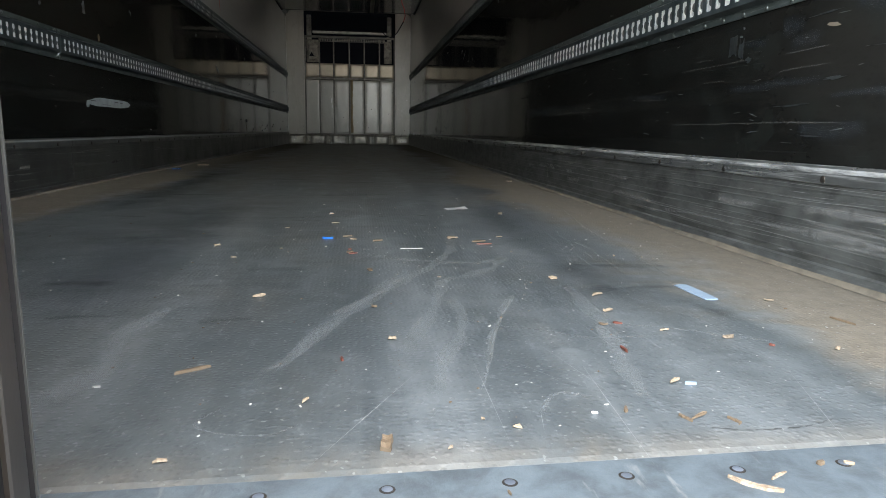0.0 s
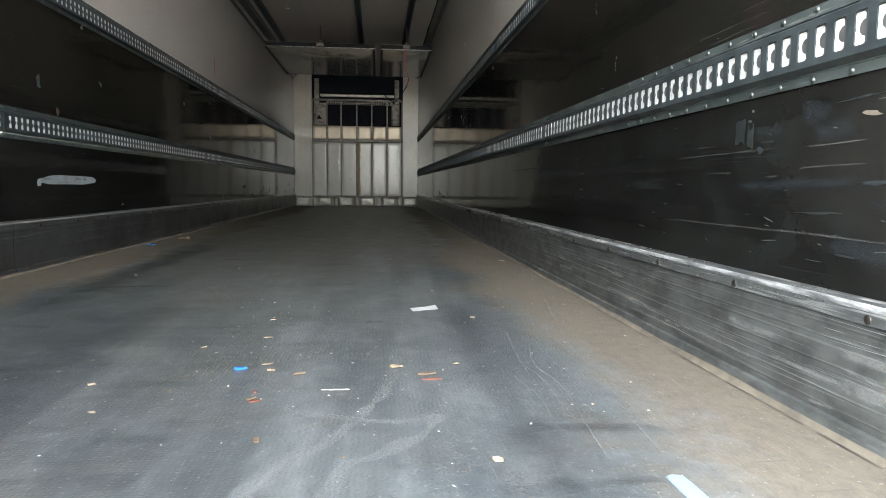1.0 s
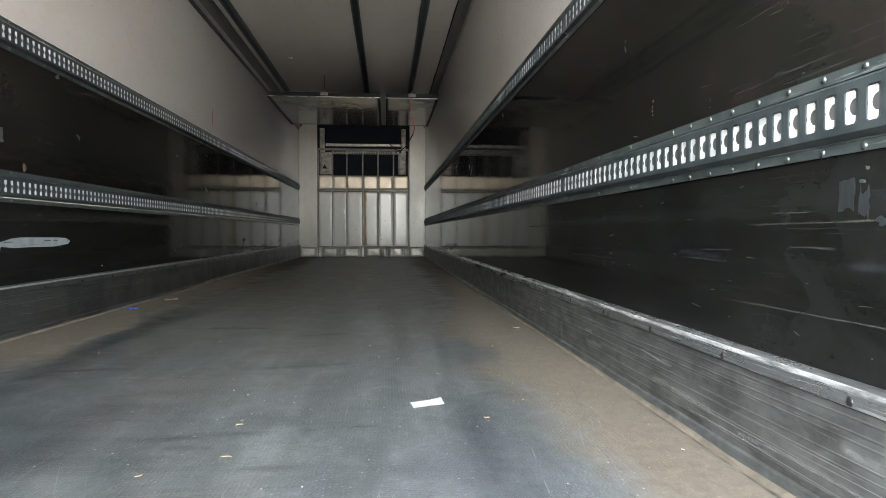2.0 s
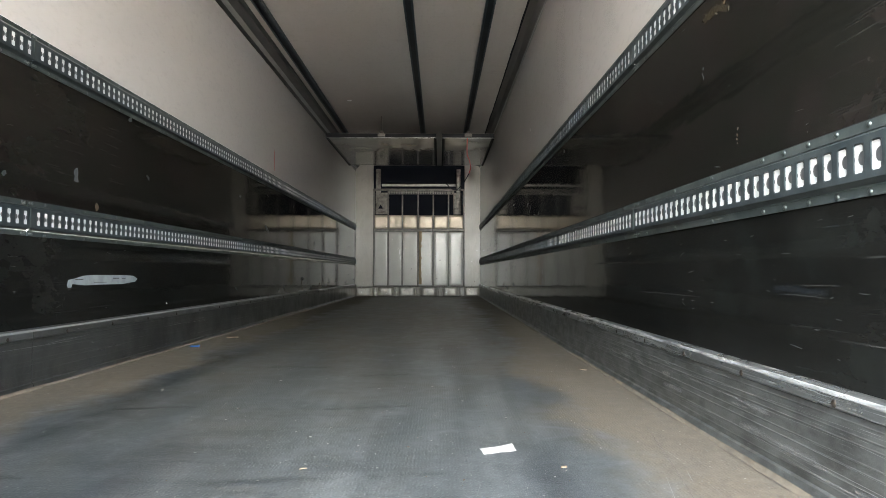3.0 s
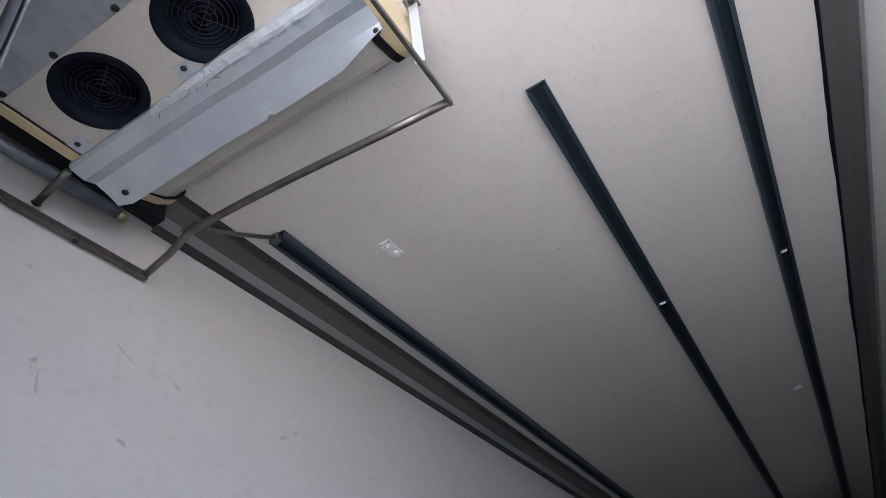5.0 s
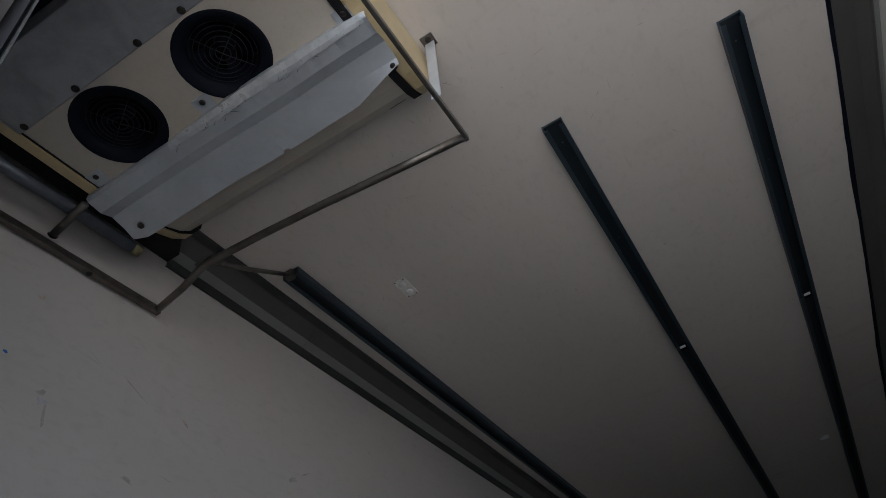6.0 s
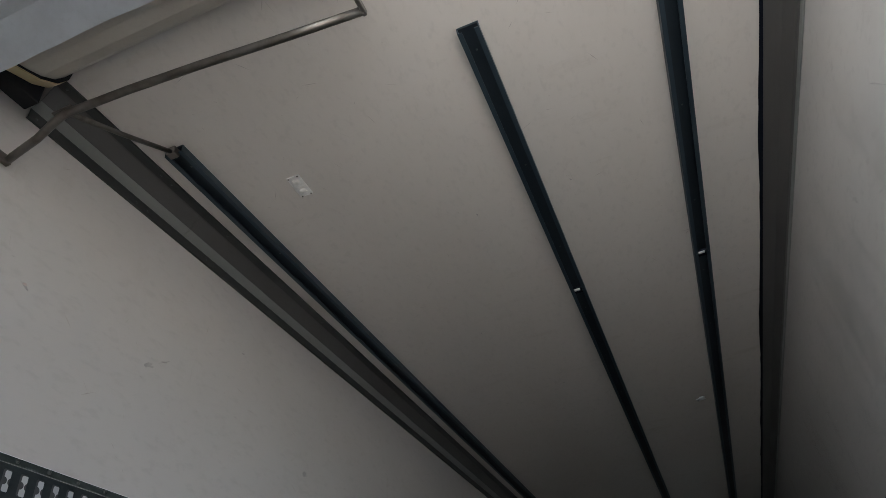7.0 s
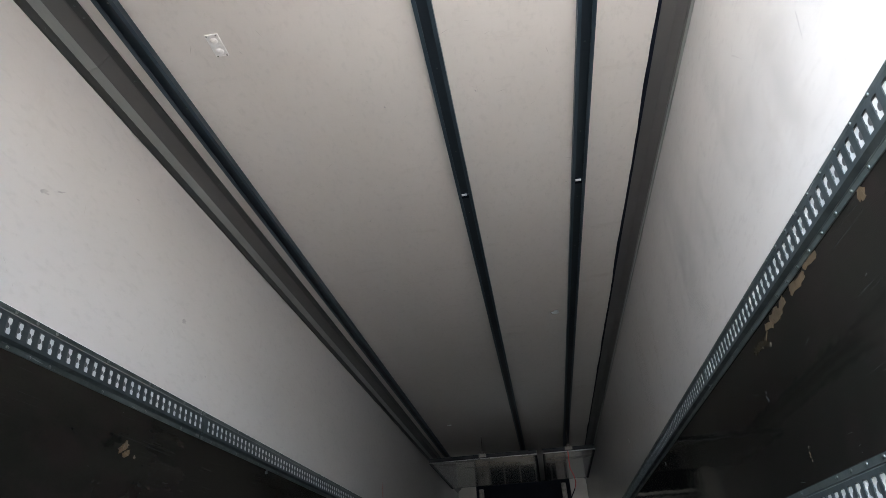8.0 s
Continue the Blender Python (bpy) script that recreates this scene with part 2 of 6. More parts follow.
# Darker copies of M_KICK and M_KICKLIP, for the left wall.
M_KICKL = surface("darker_kick_sheet", (0.060, 0.061, 0.058), (0.026, 0.026, 0.025), 0.36, 0.3, 3.0, (1, 1.6, 1.2), 120, 0.1, 1.0,
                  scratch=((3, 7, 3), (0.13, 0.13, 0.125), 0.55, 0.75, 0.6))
M_LIPL = surface("darker_kick_lip", (0.11, 0.112, 0.108), (0.05, 0.05, 0.048), 0.34, 0.4, 3.0, (1, 1.2, 3), 120, 0.1, 1.0)
# Rubbed edge with the daylight's glint put into its colour.
M_EDGEGLINT = surface("rubbed_edge_glint", (0.62, 0.62, 0.61), (0.07, 0.07, 0.07), 0.3, 0.4, 7.0, (1, 1.2, 8), 90, 0.1, 0.9)
M_BAR = surface("dull_steel_bar", (0.17, 0.16, 0.145), (0.10, 0.09, 0.08), 0.45, 0.5, 9, (1, 1, 1), 150, 0.1, 0.8)
M_LOWER = surface("grey_white_sheet", (0.60, 0.58, 0.53), (0.47, 0.455, 0.41), 0.24, 0, 2.2, (1, 1, 0.4), 60, 0.03, 0.6)
M_DOORBAND = surface("blue_grey_door_steel", (0.0065, 0.0052, 0.0045), (0.013, 0.010, 0.0080), 0.30, 0, 14, (1, 1, 0.4), 150, 0.05, 0.9, spec=0.9)
M_DOORSEAL = surface("glossy_dark_door_seal", (0.0045, 0.0045, 0.0055), (0.009, 0.008, 0.0075), 0.7, 0, 9, (1, 1, 0.3), 150, 0.05, 0.8, spec=0.1)
M_SLOTBACK = surface("slot_inner_web", (0.075, 0.077, 0.078), (0.045, 0.047, 0.048), 0.6, 0.0, 20, (1, 1, 1), 120, 0.05, 0.8)
M_RIVET = surface("rivet_metal", (0.115, 0.13, 0.126), (0.06, 0.07, 0.066), 0.36, 0.8, 30, (1, 1, 1), 200, 0.05)
M_BOLT = surface("dark_bolt", (0.04, 0.038, 0.036), (0.07, 0.05, 0.036), 0.5, 0.7, 40, (1, 1, 1), 200, 0.1)
M_BACK = surface("white_wall_core", (0.90, 0.91, 0.92), (0.86, 0.86, 0.86), 0.35, 0, 6, (1, 1, 1), 80, 0.03, 0.4)
M_STEEL = surface("worn_steel", (0.19, 0.175, 0.16), (0.10, 0.085, 0.07), 0.42, 0.8, 9, (1, 1, 1), 150, 0.1, 0.8)
M_FRONT = surface("front_white_sheet", (0.53, 0.50, 0.44), (0.42, 0.39, 0.335), 0.28, 0, 2.2, (1, 1, 0.4), 60, 0.03, 0.6)
M_FRONTMETAL = surface("dented_bright_sheet", (0.46, 0.435, 0.385), (0.24, 0.225, 0.195), 0.36, 0.25, 9, (1, 1, 1), 30, 0.4, 0.7)
M_BRACKET = surface("stained_bracket_paint", (0.34, 0.315, 0.27), (0.11, 0.10, 0.085), 0.40, 0.1, 13, (1, 1, 1), 40, 0.3, 0.9)
M_UPPER = surface("yellowed_sheet", (0.47, 0.40, 0.305), (0.33, 0.28, 0.21), 0.34, 0.25, 4, (1, 1, 1), 50, 0.05, 0.6)
M_BLACK = surface("black_plastic", (0.0040, 0.0062, 0.0135), (0.006, 0.009, 0.017), 0.7, 0, 6, (1, 1, 1), 150, 0.05, spec=0.2)
M_GROOVE = surface("track_groove_shade", (0.015, 0.022, 0.030), (0.024, 0.033, 0.043), 0.5, 0.2, 6, (1, 0.4, 1), 120, 0.05)
M_RUBBER = surface("black_rubber", (0.014, 0.014, 0.016), (0.024, 0.024, 0.024), 0.7, 0, 12, (1, 1, 1), 180, 0.1, spec=0.12)
M_BEIGE = surface("beige_plastic_housing", (0.60, 0.555, 0.49), (0.52, 0.475, 0.41), 0.4, 0, 4, (1, 1, 1), 70, 0.08, 0.6)
M_CREAM = surface("cream_end_cap", (0.66, 0.54, 0.32), (0.58, 0.46, 0.27), 0.35, 0, 5, (1, 1, 1), 90, 0.05, 0.6)
M_SHEET = surface("dented_pale_sheet", (0.56, 0.60, 0.65), (0.46, 0.49, 0.53), 0.32, 0.35, 6, (1, 1, 1), 60, 0.15, 0.7,
                  rough_var=0.08)
# Lighter copy of M_SHEET; the fold's highlight is put into its colour.
M_FOLD = surface("highlit_folded_sheet", (0.70, 0.73, 0.77), (0.50, 0.53, 0.57), 0.3, 0.3, 25, (1, 1, 1), 90, 0.3, 0.9)
M_PIPE = surface("grey_blue_pipe", (0.15, 0.17, 0.20), (0.09, 0.10, 0.12), 0.4, 0.4, 9, (1, 1, 1), 150, 0.1, 0.8)
# Shade on the cover's side is put into this colour; right coving shares it.
M_TRIMSIDE = surface("darkened_cover_grey", (0.108, 0.104, 0.101), (0.076, 0.072, 0.071), 0.45, 0.1, 2.2, (1, 0.3, 1), 90, 0.06, 0.6)
M_WOOD = surface("raw_wood_splinter", (0.29, 0.205, 0.122), (0.12, 0.076, 0.042), 0.75, 0, 160, (1, 1, 1), 400, 0.3, 0.9, vary=0.7)
M_WOODDARK = surface("weathered_wood_splinter", (0.13, 0.088, 0.052), (0.07, 0.045, 0.026), 0.75, 0, 30, (1, 1, 1), 300, 0.3, 0.7)
M_PAPER = surface("white_paper", (0.78, 0.77, 0.76), (0.66, 0.65, 0.64), 0.7, 0, 25, (1, 1, 1), 200, 0.1, 0.5)
M_BLUECARD = surface("pale_blue_card", (0.21, 0.27, 0.34), (0.17, 0.22, 0.27), 0.5, 0, 25, (1, 1, 1), 200, 0.05, 0.5)
M_BLUE = surface("blue_plastic_film", (0.02, 0.16, 0.55), (0.02, 0.10, 0.36), 0.35, 0, 25, (1, 1, 1), 200, 0.1, 0.5)
M_RED = surface("red_brown_scrap", (0.13, 0.036, 0.022), (0.09, 0.034, 0.022), 0.5, 0, 25, (1, 1, 1), 200, 0.1, 0.5)
M_REDWIRE = surface("red_cable_sheath", (0.40, 0.02, 0.015), (0.25, 0.02, 0.015), 0.4, 0, 25, (1, 1, 1), 200, 0.02, 0.5)
M_KRAFT = surface("torn_brown_paper", (0.112, 0.078, 0.045), (0.060, 0.042, 0.025), 0.35, 0, 14, (1, 1, 1), 160, 0.2, 0.7)
M_KRAFTDARK = surface("glue_soaked_paper", (0.036, 0.026, 0.012), (0.016, 0.013, 0.008), 0.22, 0, 30, (1, 1, 1), 160, 0.3, 0.8)
M_RUST = surface("rust_run", (0.40, 0.27, 0.14), (0.48, 0.37, 0.22), 0.6, 0, 12, (1, 1, 0.3), 160, 0.2, 0.8)
M_LABEL = surface("torn_label_paper", (0.31, 0.34, 0.35), (0.20, 0.23, 0.24), 0.5, 0, 18, (1, 1, 1), 160, 0.1, 0.9)
M_FAINT = surface("faint_smear", (0.028, 0.033, 0.035), (0.011, 0.012, 0.012), 0.35, 0, 22, (1, 1, 1), 160, 0.1, 0.9)
M_RESIDUE = surface("pale_label_residue", (0.07, 0.078, 0.078), (0.02, 0.024, 0.024), 0.55, 0, 22, (1, 1, 1), 160, 0.15, 0.9)
M_DIRT = surface("grey_scuff", (0.37, 0.35, 0.335), (0.50, 0.47, 0.45), 0.6, 0, 30, (1, 1, 1), 200, 0.1, 0.9)
M_PLATE = surface("stained_plate_paint", (0.82, 0.805, 0.79), (0.60, 0.575, 0.55), 0.4, 0, 38, (1, 1, 1), 200, 0.1, 0.7)
M_RUBBLUE = surface("blue_grey_smear", (0.42, 0.43, 0.50), (0.55, 0.54, 0.55), 0.4, 0, 50, (1, 1, 1), 200, 0.0, 1.0)
M_RUBRED = surface("reddish_smear", (0.52, 0.40, 0.36), (0.60, 0.52, 0.48), 0.4, 0, 50, (1, 1, 1), 200, 0.0, 1.0)
M_RUB = surface("faint_rub_mark", (0.40, 0.36, 0.335), (0.54, 0.50, 0.465), 0.5, 0, 30, (1, 1, 1), 200, 0.0, 0.9)
# White boards; the shade on their undersides is put into this grey.
M_PARTITION = surface("glossy_shaded_partition", (0.20, 0.195, 0.18), (0.14, 0.135, 0.12), 0.10, 0, 2.2, (1, 1, 1), 60, 0.004, 0.6, spec=0.35, rough_var=0.02, wave=0.03)
M_CRUMB = surface("pale_crumb", (0.34, 0.325, 0.295), (0.24, 0.225, 0.20), 0.7, 0, 25, (1, 1, 1), 200, 0.1, 0.5)
M_SCRATCH = surface("bare_metal_scratch", (0.36, 0.36, 0.355), (0.25, 0.25, 0.245), 0.4, 0.3, 30, (1, 1, 1), 200, 0.0, 0.5)
M_DUST = surface("settled_brown_dust", (0.150, 0.124, 0.092), (0.085, 0.072, 0.055), 0.9, 0, 18, (1, 1, 1), 160, 0.3, 0.9)
M_FLOORSCRATCH = surface("pale_floor_scratch", (0.25, 0.255, 0.25), (0.17, 0.17, 0.168), 0.6, 0, 30, (1, 1, 1), 200, 0.0, 0.5)
M_GROUND = surface("yard_concrete", (0.36, 0.335, 0.30), (0.28, 0.26, 0.235), 0.85, 0, 0.3, (1, 1, 1), 8, 0.3, 0.7)


def skin_material():
    """Thin white outer skin that lets some daylight through."""
    m, nodes, links, p = node_mat("translucent_outer_skin")
    tr, df, mx = nodes.new("ShaderNodeBsdfTranslucent"), nodes.new("ShaderNodeBsdfDiffuse"), nodes.new("ShaderNodeMixShader")
    tint = mix_rgb(nodes, links, noise_tex(nodes, links, (1, 1, 1), 5.0, 4, 0.6), (0.91, 0.92, 0.92), (0.81, 0.82, 0.82))
    links.new(mix_rgb(nodes, links, 0.66, tint, (0.0, 0.0, 0.0)), tr.inputs[0])
    links.new(tint, df.inputs[0])
    mx.inputs[0].default_value = 0.45
    links.new(tr.outputs[0], mx.inputs[1])
    links.new(df.outputs[0], mx.inputs[2])
    links.new(mx.outputs[0], nodes["Material Output"].inputs[0])
    nodes.remove(p)
    return m


M_SKIN = skin_material()


def stain_material(name, colour, strength, size, lo, hi, rough=0.5, ragged=1.3, broken=0.6):
    """A thin dried or rubbed film: it fades towards the rim of its strip and is broken up by noise."""
    m, nodes, links, p = node_mat(name)
    uv = nodes.new("ShaderNodeUVMap")
    uv.uv_map = "strip"
    sep = nodes.new("ShaderNodeSeparateXYZ")
    links.new(uv.outputs[0], sep.inputs[0])
    across = math_node(nodes, links, "MULTIPLY", math_node(nodes, links, "ABSOLUTE", math_node(nodes, links, "SUBTRACT", sep.outputs[0], 0.5)), 2.0)
    ends = math_node(nodes, links, "MULTIPLY", math_node(nodes, links, "ABSOLUTE", math_node(nodes, links, "SUBTRACT", sep.outputs[1], 0.5)), 2.0)
    n = noise_tex(nodes, links, (1, 1, 1), size, 6, 0.7, 0.4)
    rim = math_node(nodes, links, "ADD", across, math_node(nodes, links, "MULTIPLY", math_node(nodes, links, "SUBTRACT", n, 0.5), ragged))
    a = math_node(nodes, links, "MULTIPLY", ramp(nodes, links, rim, hi, lo), ramp(nodes, links, ends, 1.0, 0.7))
    a = math_node(nodes, links, "MULTIPLY", a, ramp(nodes, links, n, broken - 0.35, broken))
    a = math_node(nodes, links, "MULTIPLY", a, strength)
    grain = noise_tex(nodes, links, (1, 1, 1), 180.0, 3, 0.6)
    links.new(mix_rgb(nodes, links, grain, tuple(c * 0.75 for c in colour), tuple(c * 1.2 for c in colour)), p.inputs["Base Color"])
    p.inputs["Roughness"].default_value = rough
    links.new(a, p.inputs["Alpha"])
    return m


M_TRAIL = stain_material("dried_liquid_film", (0.225, 0.235, 0.235), 0.29, 14.0, 0.62, 0.92, 0.5, 1.0, 0.52)
M_WALLSCRATCH = stain_material("scratched_film_line", (0.15, 0.148, 0.135), 0.46, 40.0, 0.0, 0.95, 0.5)
M_WALLRUB = stain_material("bluish_rubbed_film", (0.050, 0.058, 0.066), 0.32, 30.0, 0.0, 0.95, 0.4)
M_KICKHAZE = stain_material("pale_rubbed_metal", (0.27, 0.265, 0.255), 0.55, 26.0, 0.0, 1.0, 0.45)
# Streaks that put the white wall's vertical reflections and dirt into brown tone.
M_WALLSTREAK = stain_material("brown_wall_streak", (0.46, 0.42, 0.375), 0.10, 3.0, -0.5, 1.0, 0.2, 0.8, 0.55)
M_WORN = stain_material("rubbed_dark_lane", (0.036, 0.042, 0.050), 0.42, 3.5, -0.3, 1.1, 0.36)
M_SMEAR = stain_material("black_rubber_rub", (0.026, 0.030, 0.034), 0.34, 7.0, -0.3, 1.1, 0.42)


# ---- building helpers ----
def part(name, bm, material, parent=None, label="", smooth=False):
    me = bpy.data.meshes.new(name)
    bm.normal_update()
    bm.to_mesh(me)
    bm.free()
    me.materials.append(material)
    if smooth:
        for f in me.polygons:
            f.use_smooth = True
    ob = new(name, me)
    if parent is not None:
        ob.parent = parent
        ob.matrix_parent_inverse = base_of(parent).inverted()
    if label:
        ob["label"] = label
    return ob


def base_of(ob):
    m = ob.matrix_basis.copy()
    while ob.parent is not None:
        m = ob.parent.matrix_basis @ ob.matrix_parent_inverse @ m
        ob = ob.parent
    return m


def thing(name, at, label, category, group="", kind=""):
    e = new(name)
    e.empty_display_size = 0.05
    e.matrix_basis = Matrix.Translation(at)
    return tagged(e, label, category, group, kind)


def box(bm, x0, x1, y0, y1, z0, z1, bevel=0.0, m=None, seg=1):
    vs = [bm.verts.new((x, y, z)) for x in (x0, x1) for y in (y0, y1) for z in (z0, z1)]
    fs = [bm.faces.new([vs[i] for i in q]) for q in ((0, 1, 3, 2), (4, 6, 7, 5), (0, 4, 5, 1), (2, 3, 7, 6), (0, 2, 6, 4), (1, 5, 7, 3))]
    if m is not None:
        for v in vs:
            v.co = m @ v.co
    if bevel > 0:
        es = {e for f in fs for e in f.edges}
        bmesh.ops.bevel(bm, geom=list(es), offset=bevel, segments=seg, affect="EDGES", profile=0.6)
    return bm


def boxed(*a, **k):
    return box(bmesh.new(), *a, **k)


def extrude_y(bm, pts, y0, y1, closed=True, steps=1, wobble=0.0, seed=0):
    """A profile of (x, z) points drawn along y."""
    rnd = random.Random(seed)
    rings = []
    for i in range(steps + 1):
        y = y0 + (y1 - y0) * i / steps
        d = rnd.uniform(-wobble, wobble)
        rings.append([bm.verts.new((x + d, y, z + d * 0.6)) for x, z in pts])
    n = len(pts)
    for a, b in zip(rings, rings[1:]):
        for i in range(n if closed else n - 1):
            bm.faces.new((a[i], a[(i + 1) % n], b[(i + 1) % n], b[i]))
    if closed:
        bm.faces.new(rings[0][::-1])
        bm.faces.new(rings[-1])
    bmesh.ops.recalc_face_normals(bm, faces=bm.faces[:])
    return bm


def ribbon(pts, t):
    """A closed profile of thickness t along an open line of (x, z) points."""
    v = [Vector(p) for p in pts]
    off = []
    for i, p in enumerate(v):
        a = (v[i] - v[i - 1]).normalized() if i else (v[1] - v[0]).normalized()
        b = (v[i + 1] - v[i]).normalized() if i < len(v) - 1 else a
        d = (a + b).normalized()
        nrm = Vector((-d.y, d.x))
        off.append(p + nrm * t / max(0.4, nrm.dot(Vector((-a.y, a.x)))))
    return [tuple(p) for p in v] + [tuple(p) for p in reversed(off)]


def tube(bm, pts, r, seg=12, caps=True):
    """A round bar along a line of points."""
    v = [Vector(p) for p in pts]
    rings = []
    for i, p in enumerate(v):
        a = (v[i] - v[i - 1]).normalized() if i else (v[1] - v[0]).normalized()
        b = (v[i + 1] - v[i]).normalized() if i < len(v) - 1 else a
        d = (a + b).normalized()
        side = d.cross(Vector((0.13, 0.21, 0.97))).normalized()
        up = side.cross(d)
        k = 1.0 / max(0.5, d.dot(a))
        rings.append([bm.verts.new(p + (side * math.cos(w) * k + up * math.sin(w)) * r) for w in (2 * math.pi * j / seg for j in range(seg))])
    for a, b in zip(rings, rings[1:]):
        for j in range(seg):
            bm.faces.new((a[j], a[(j + 1) % seg], b[(j + 1) % seg], b[j]))
    if caps:
        bm.faces.new(rings[0][::-1])
        bm.faces.new(rings[-1])
    bmesh.ops.recalc_face_normals(bm, faces=bm.faces[:])
    return bm


def dome(bm, centre, axis, r, h, seg=10):
    """A low rounded head (rivet or bolt) on a surface; axis points out of it."""
    q = Vector(axis).to_track_quat("Z", "Y")
    rings = []
    for rr, hh in ((1.0, 0.0), (0.86, 0.55), (0.5, 0.9)):
        rings.append([bm.verts.new(Vector(centre) + q @ Vector((math.cos(w) * r * rr, math.sin(w) * r * rr, h * hh))) for w in (2 * math.pi * j / seg for j in range(seg))])
    top = bm.verts.new(Vector(centre) + q @ Vector((0, 0, h)))
    for a, b in zip(rings, rings[1:]):
        for j in range(seg):
            bm.faces.new((a[j], a[(j + 1) % seg], b[(j + 1) % seg], b[j]))
    for j in range(seg):
        bm.faces.new((rings[-1][j], rings[-1][(j + 1) % seg], top))
    return bm


def flake(bm, centre, length, width, thick, turn, normal=(0, 0, 1), seed=0, points=9, jag=0.25, pointed=0.0, lift=0.0):
    """A thin irregular scrap or scuff lying on a surface."""
    rnd = random.Random(seed)
    q = Vector(normal).to_track_quat("Z", "Y")
    base, topv = [], []
    for i in range(points):
        w = 2 * math.pi * i / points
        c, s = math.cos(w), math.sin(w)
        k = 1 / max(abs(c), abs(s)) ** 0.75 * (1 - rnd.random() * jag)
        u, v = c * k * length / 2, s * k * width / 2 * (1 - pointed * abs(c))
        uu, vv = u * math.cos(turn) - v * math.sin(turn), u * math.sin(turn) + v * math.cos(turn)
        z = lift * rnd.random()
        base.append(bm.verts.new(Vector(centre) + q @ Vector((uu, vv, z + 0.0002))))
        topv.append(bm.verts.new(Vector(centre) + q @ Vector((uu * 0.94, vv * 0.94, z + thick * (0.8 + 0.4 * rnd.random())))))
    bm.faces.new(base[::-1])
    bm.faces.new(topv)
    for i in range(points):
        bm.faces.new((base[i], base[(i + 1) % points], topv[(i + 1) % points], topv[i]))
    return bm


def prism(pts, z0, z1):
    """A profile of (x, y) points drawn upright."""
    bm = bmesh.new()
    a = [bm.verts.new((x, y, z0)) for x, y in pts]
    b = [bm.verts.new((x, y, z1)) for x, y in pts]
    n = len(pts)
    for i in range(n):
        bm.faces.new((a[i], a[(i + 1) % n], b[(i + 1) % n], b[i]))
    bm.faces.new(a[::-1])
    bm.faces.new(b)
    bmesh.ops.recalc_face_normals(bm, faces=bm.faces[:])
    return bm


# ---- ground outside ----
bm = bmesh.new()
for x0, x1, y0, y1 in ((-900, 900, -900, 900),):
    bm.faces.new([bm.verts.new(p) for p in ((x0, y0, -1.25), (x1, y0, -1.25), (x1, y1, -1.25), (x0, y1, -1.25))])
tagged(part("ground", bm, M_GROUND), "pale concrete yard below the trailer", "ground", kind="structure")

# ---- shell of the trailer ----
def edge_y(x):
    """Rear edge of the floor sheet, cut slightly out of square."""
    return -0.0325 + 0.024 * (x + 0.06)


bm = bmesh.new()
ends = []
for x in (-W - 0.06, W + 0.06):
    # the covering thins out towards its rear edge
    ends.append([bm.verts.new((x, y, z)) for y, z in ((edge_y(x), -0.09), (edge_y(x), -0.0034), (edge_y(x) + 0.007, -0.0012), (edge_y(x) + 0.022, 0.0), (L + 0.35, 0.0), (L + 0.35, -0.09))])
for i in range(6):
    bm.faces.new((ends[0][i], ends[1][i], ends[1][(i + 1) % 6], ends[0][(i + 1) % 6]))
bm.faces.new(ends[0][::-1])
bm.faces.new(ends[1])
bmesh.ops.recalc_face_normals(bm, faces=bm.faces[:])
floor = part("floor", bm, M_FLOOR)
tagged(floor, "worn grey non-slip floor with dust along the walls", "floor", kind="structure")
sill = part("sill", prism([(-W - 0.06, -0.30), (W + 0.06, -0.30), (W + 0.06, edge_y(W + 0.06) + 0.002), (-W - 0.06, edge_y(-W - 0.06) + 0.002)], -0.10, -0.0035),
            surface("grey_sill_sheet", (0.112, 0.133, 0.145), (0.060, 0.070, 0.076), 0.45, 0.2, 22, (1, 1, 1), 170, 0.25, 0.95,
                    scratch=((45, 9, 1), (0.26, 0.26, 0.245), 0.60, 0.70, 0.5)))
tagged(sill, "grey metal sill plate with a row of recessed screws", "sill", kind="structure")
x = 0.226 - 12 * 0.1105
while x < 1.2:
    if x < -1.2:
        x += 0.1105
        continue
    bm = bmesh.new()
    dome(bm, (x, -0.0545 + 0.013 * (x - 0.15), -0.0035), (0, 0, 1), 0.0074, 0.0007, 16)
    wsh = part("washer", bm, M_BOLT, sill, "dark recessed washer")
    bm = bmesh.new()
    dome(bm, (x, -0.0545 + 0.013 * (x - 0.15), -0.0029), (0, 0, 1), 0.0052, 0.0006, 12)
    part("screw_head", bm, M_PIPE, wsh)
    x += 0.1105

walls = {}
for side, word in ((-1, "left"), (1, "right")):
    bm = bmesh.new()
    for z0, z1 in ((-0.10, 0.636), (0.738, 1.330), (1.432, H + 0.1)):
        box(bm, *sorted((side * (W + 0.004), side * (W + 0.09))), -0.30, L + 0.35, z0, z1)
    wall = part(f"wall_{word}", bm, M_BACK)
    tagged(wall, "insulated side wall, white above and dark below", "wall", kind="structure")
    walls[side] = wall
    for nm, z0, z1, mat, lab in (("upper_panel", 1.43, H, M_WHITE, "white laminate upper panel"),
                                 ("dark_panel", 0.735, 1.335, M_DARK, "glossy dark upper board"),
                                 ("dark_panel", 0.225, 0.635, M_DARKLOW, "glossy scuffed darker lower board")):
        part(nm, boxed(*sorted((side * W, side * (W + 0.0038))), -0.16, L, z0, z1), mat, wall, lab)

ceiling = part("ceiling", boxed(-W - 0.09, W + 0.09, -0.30, L + 0.35, H, H + 0.09), M_CEIL)
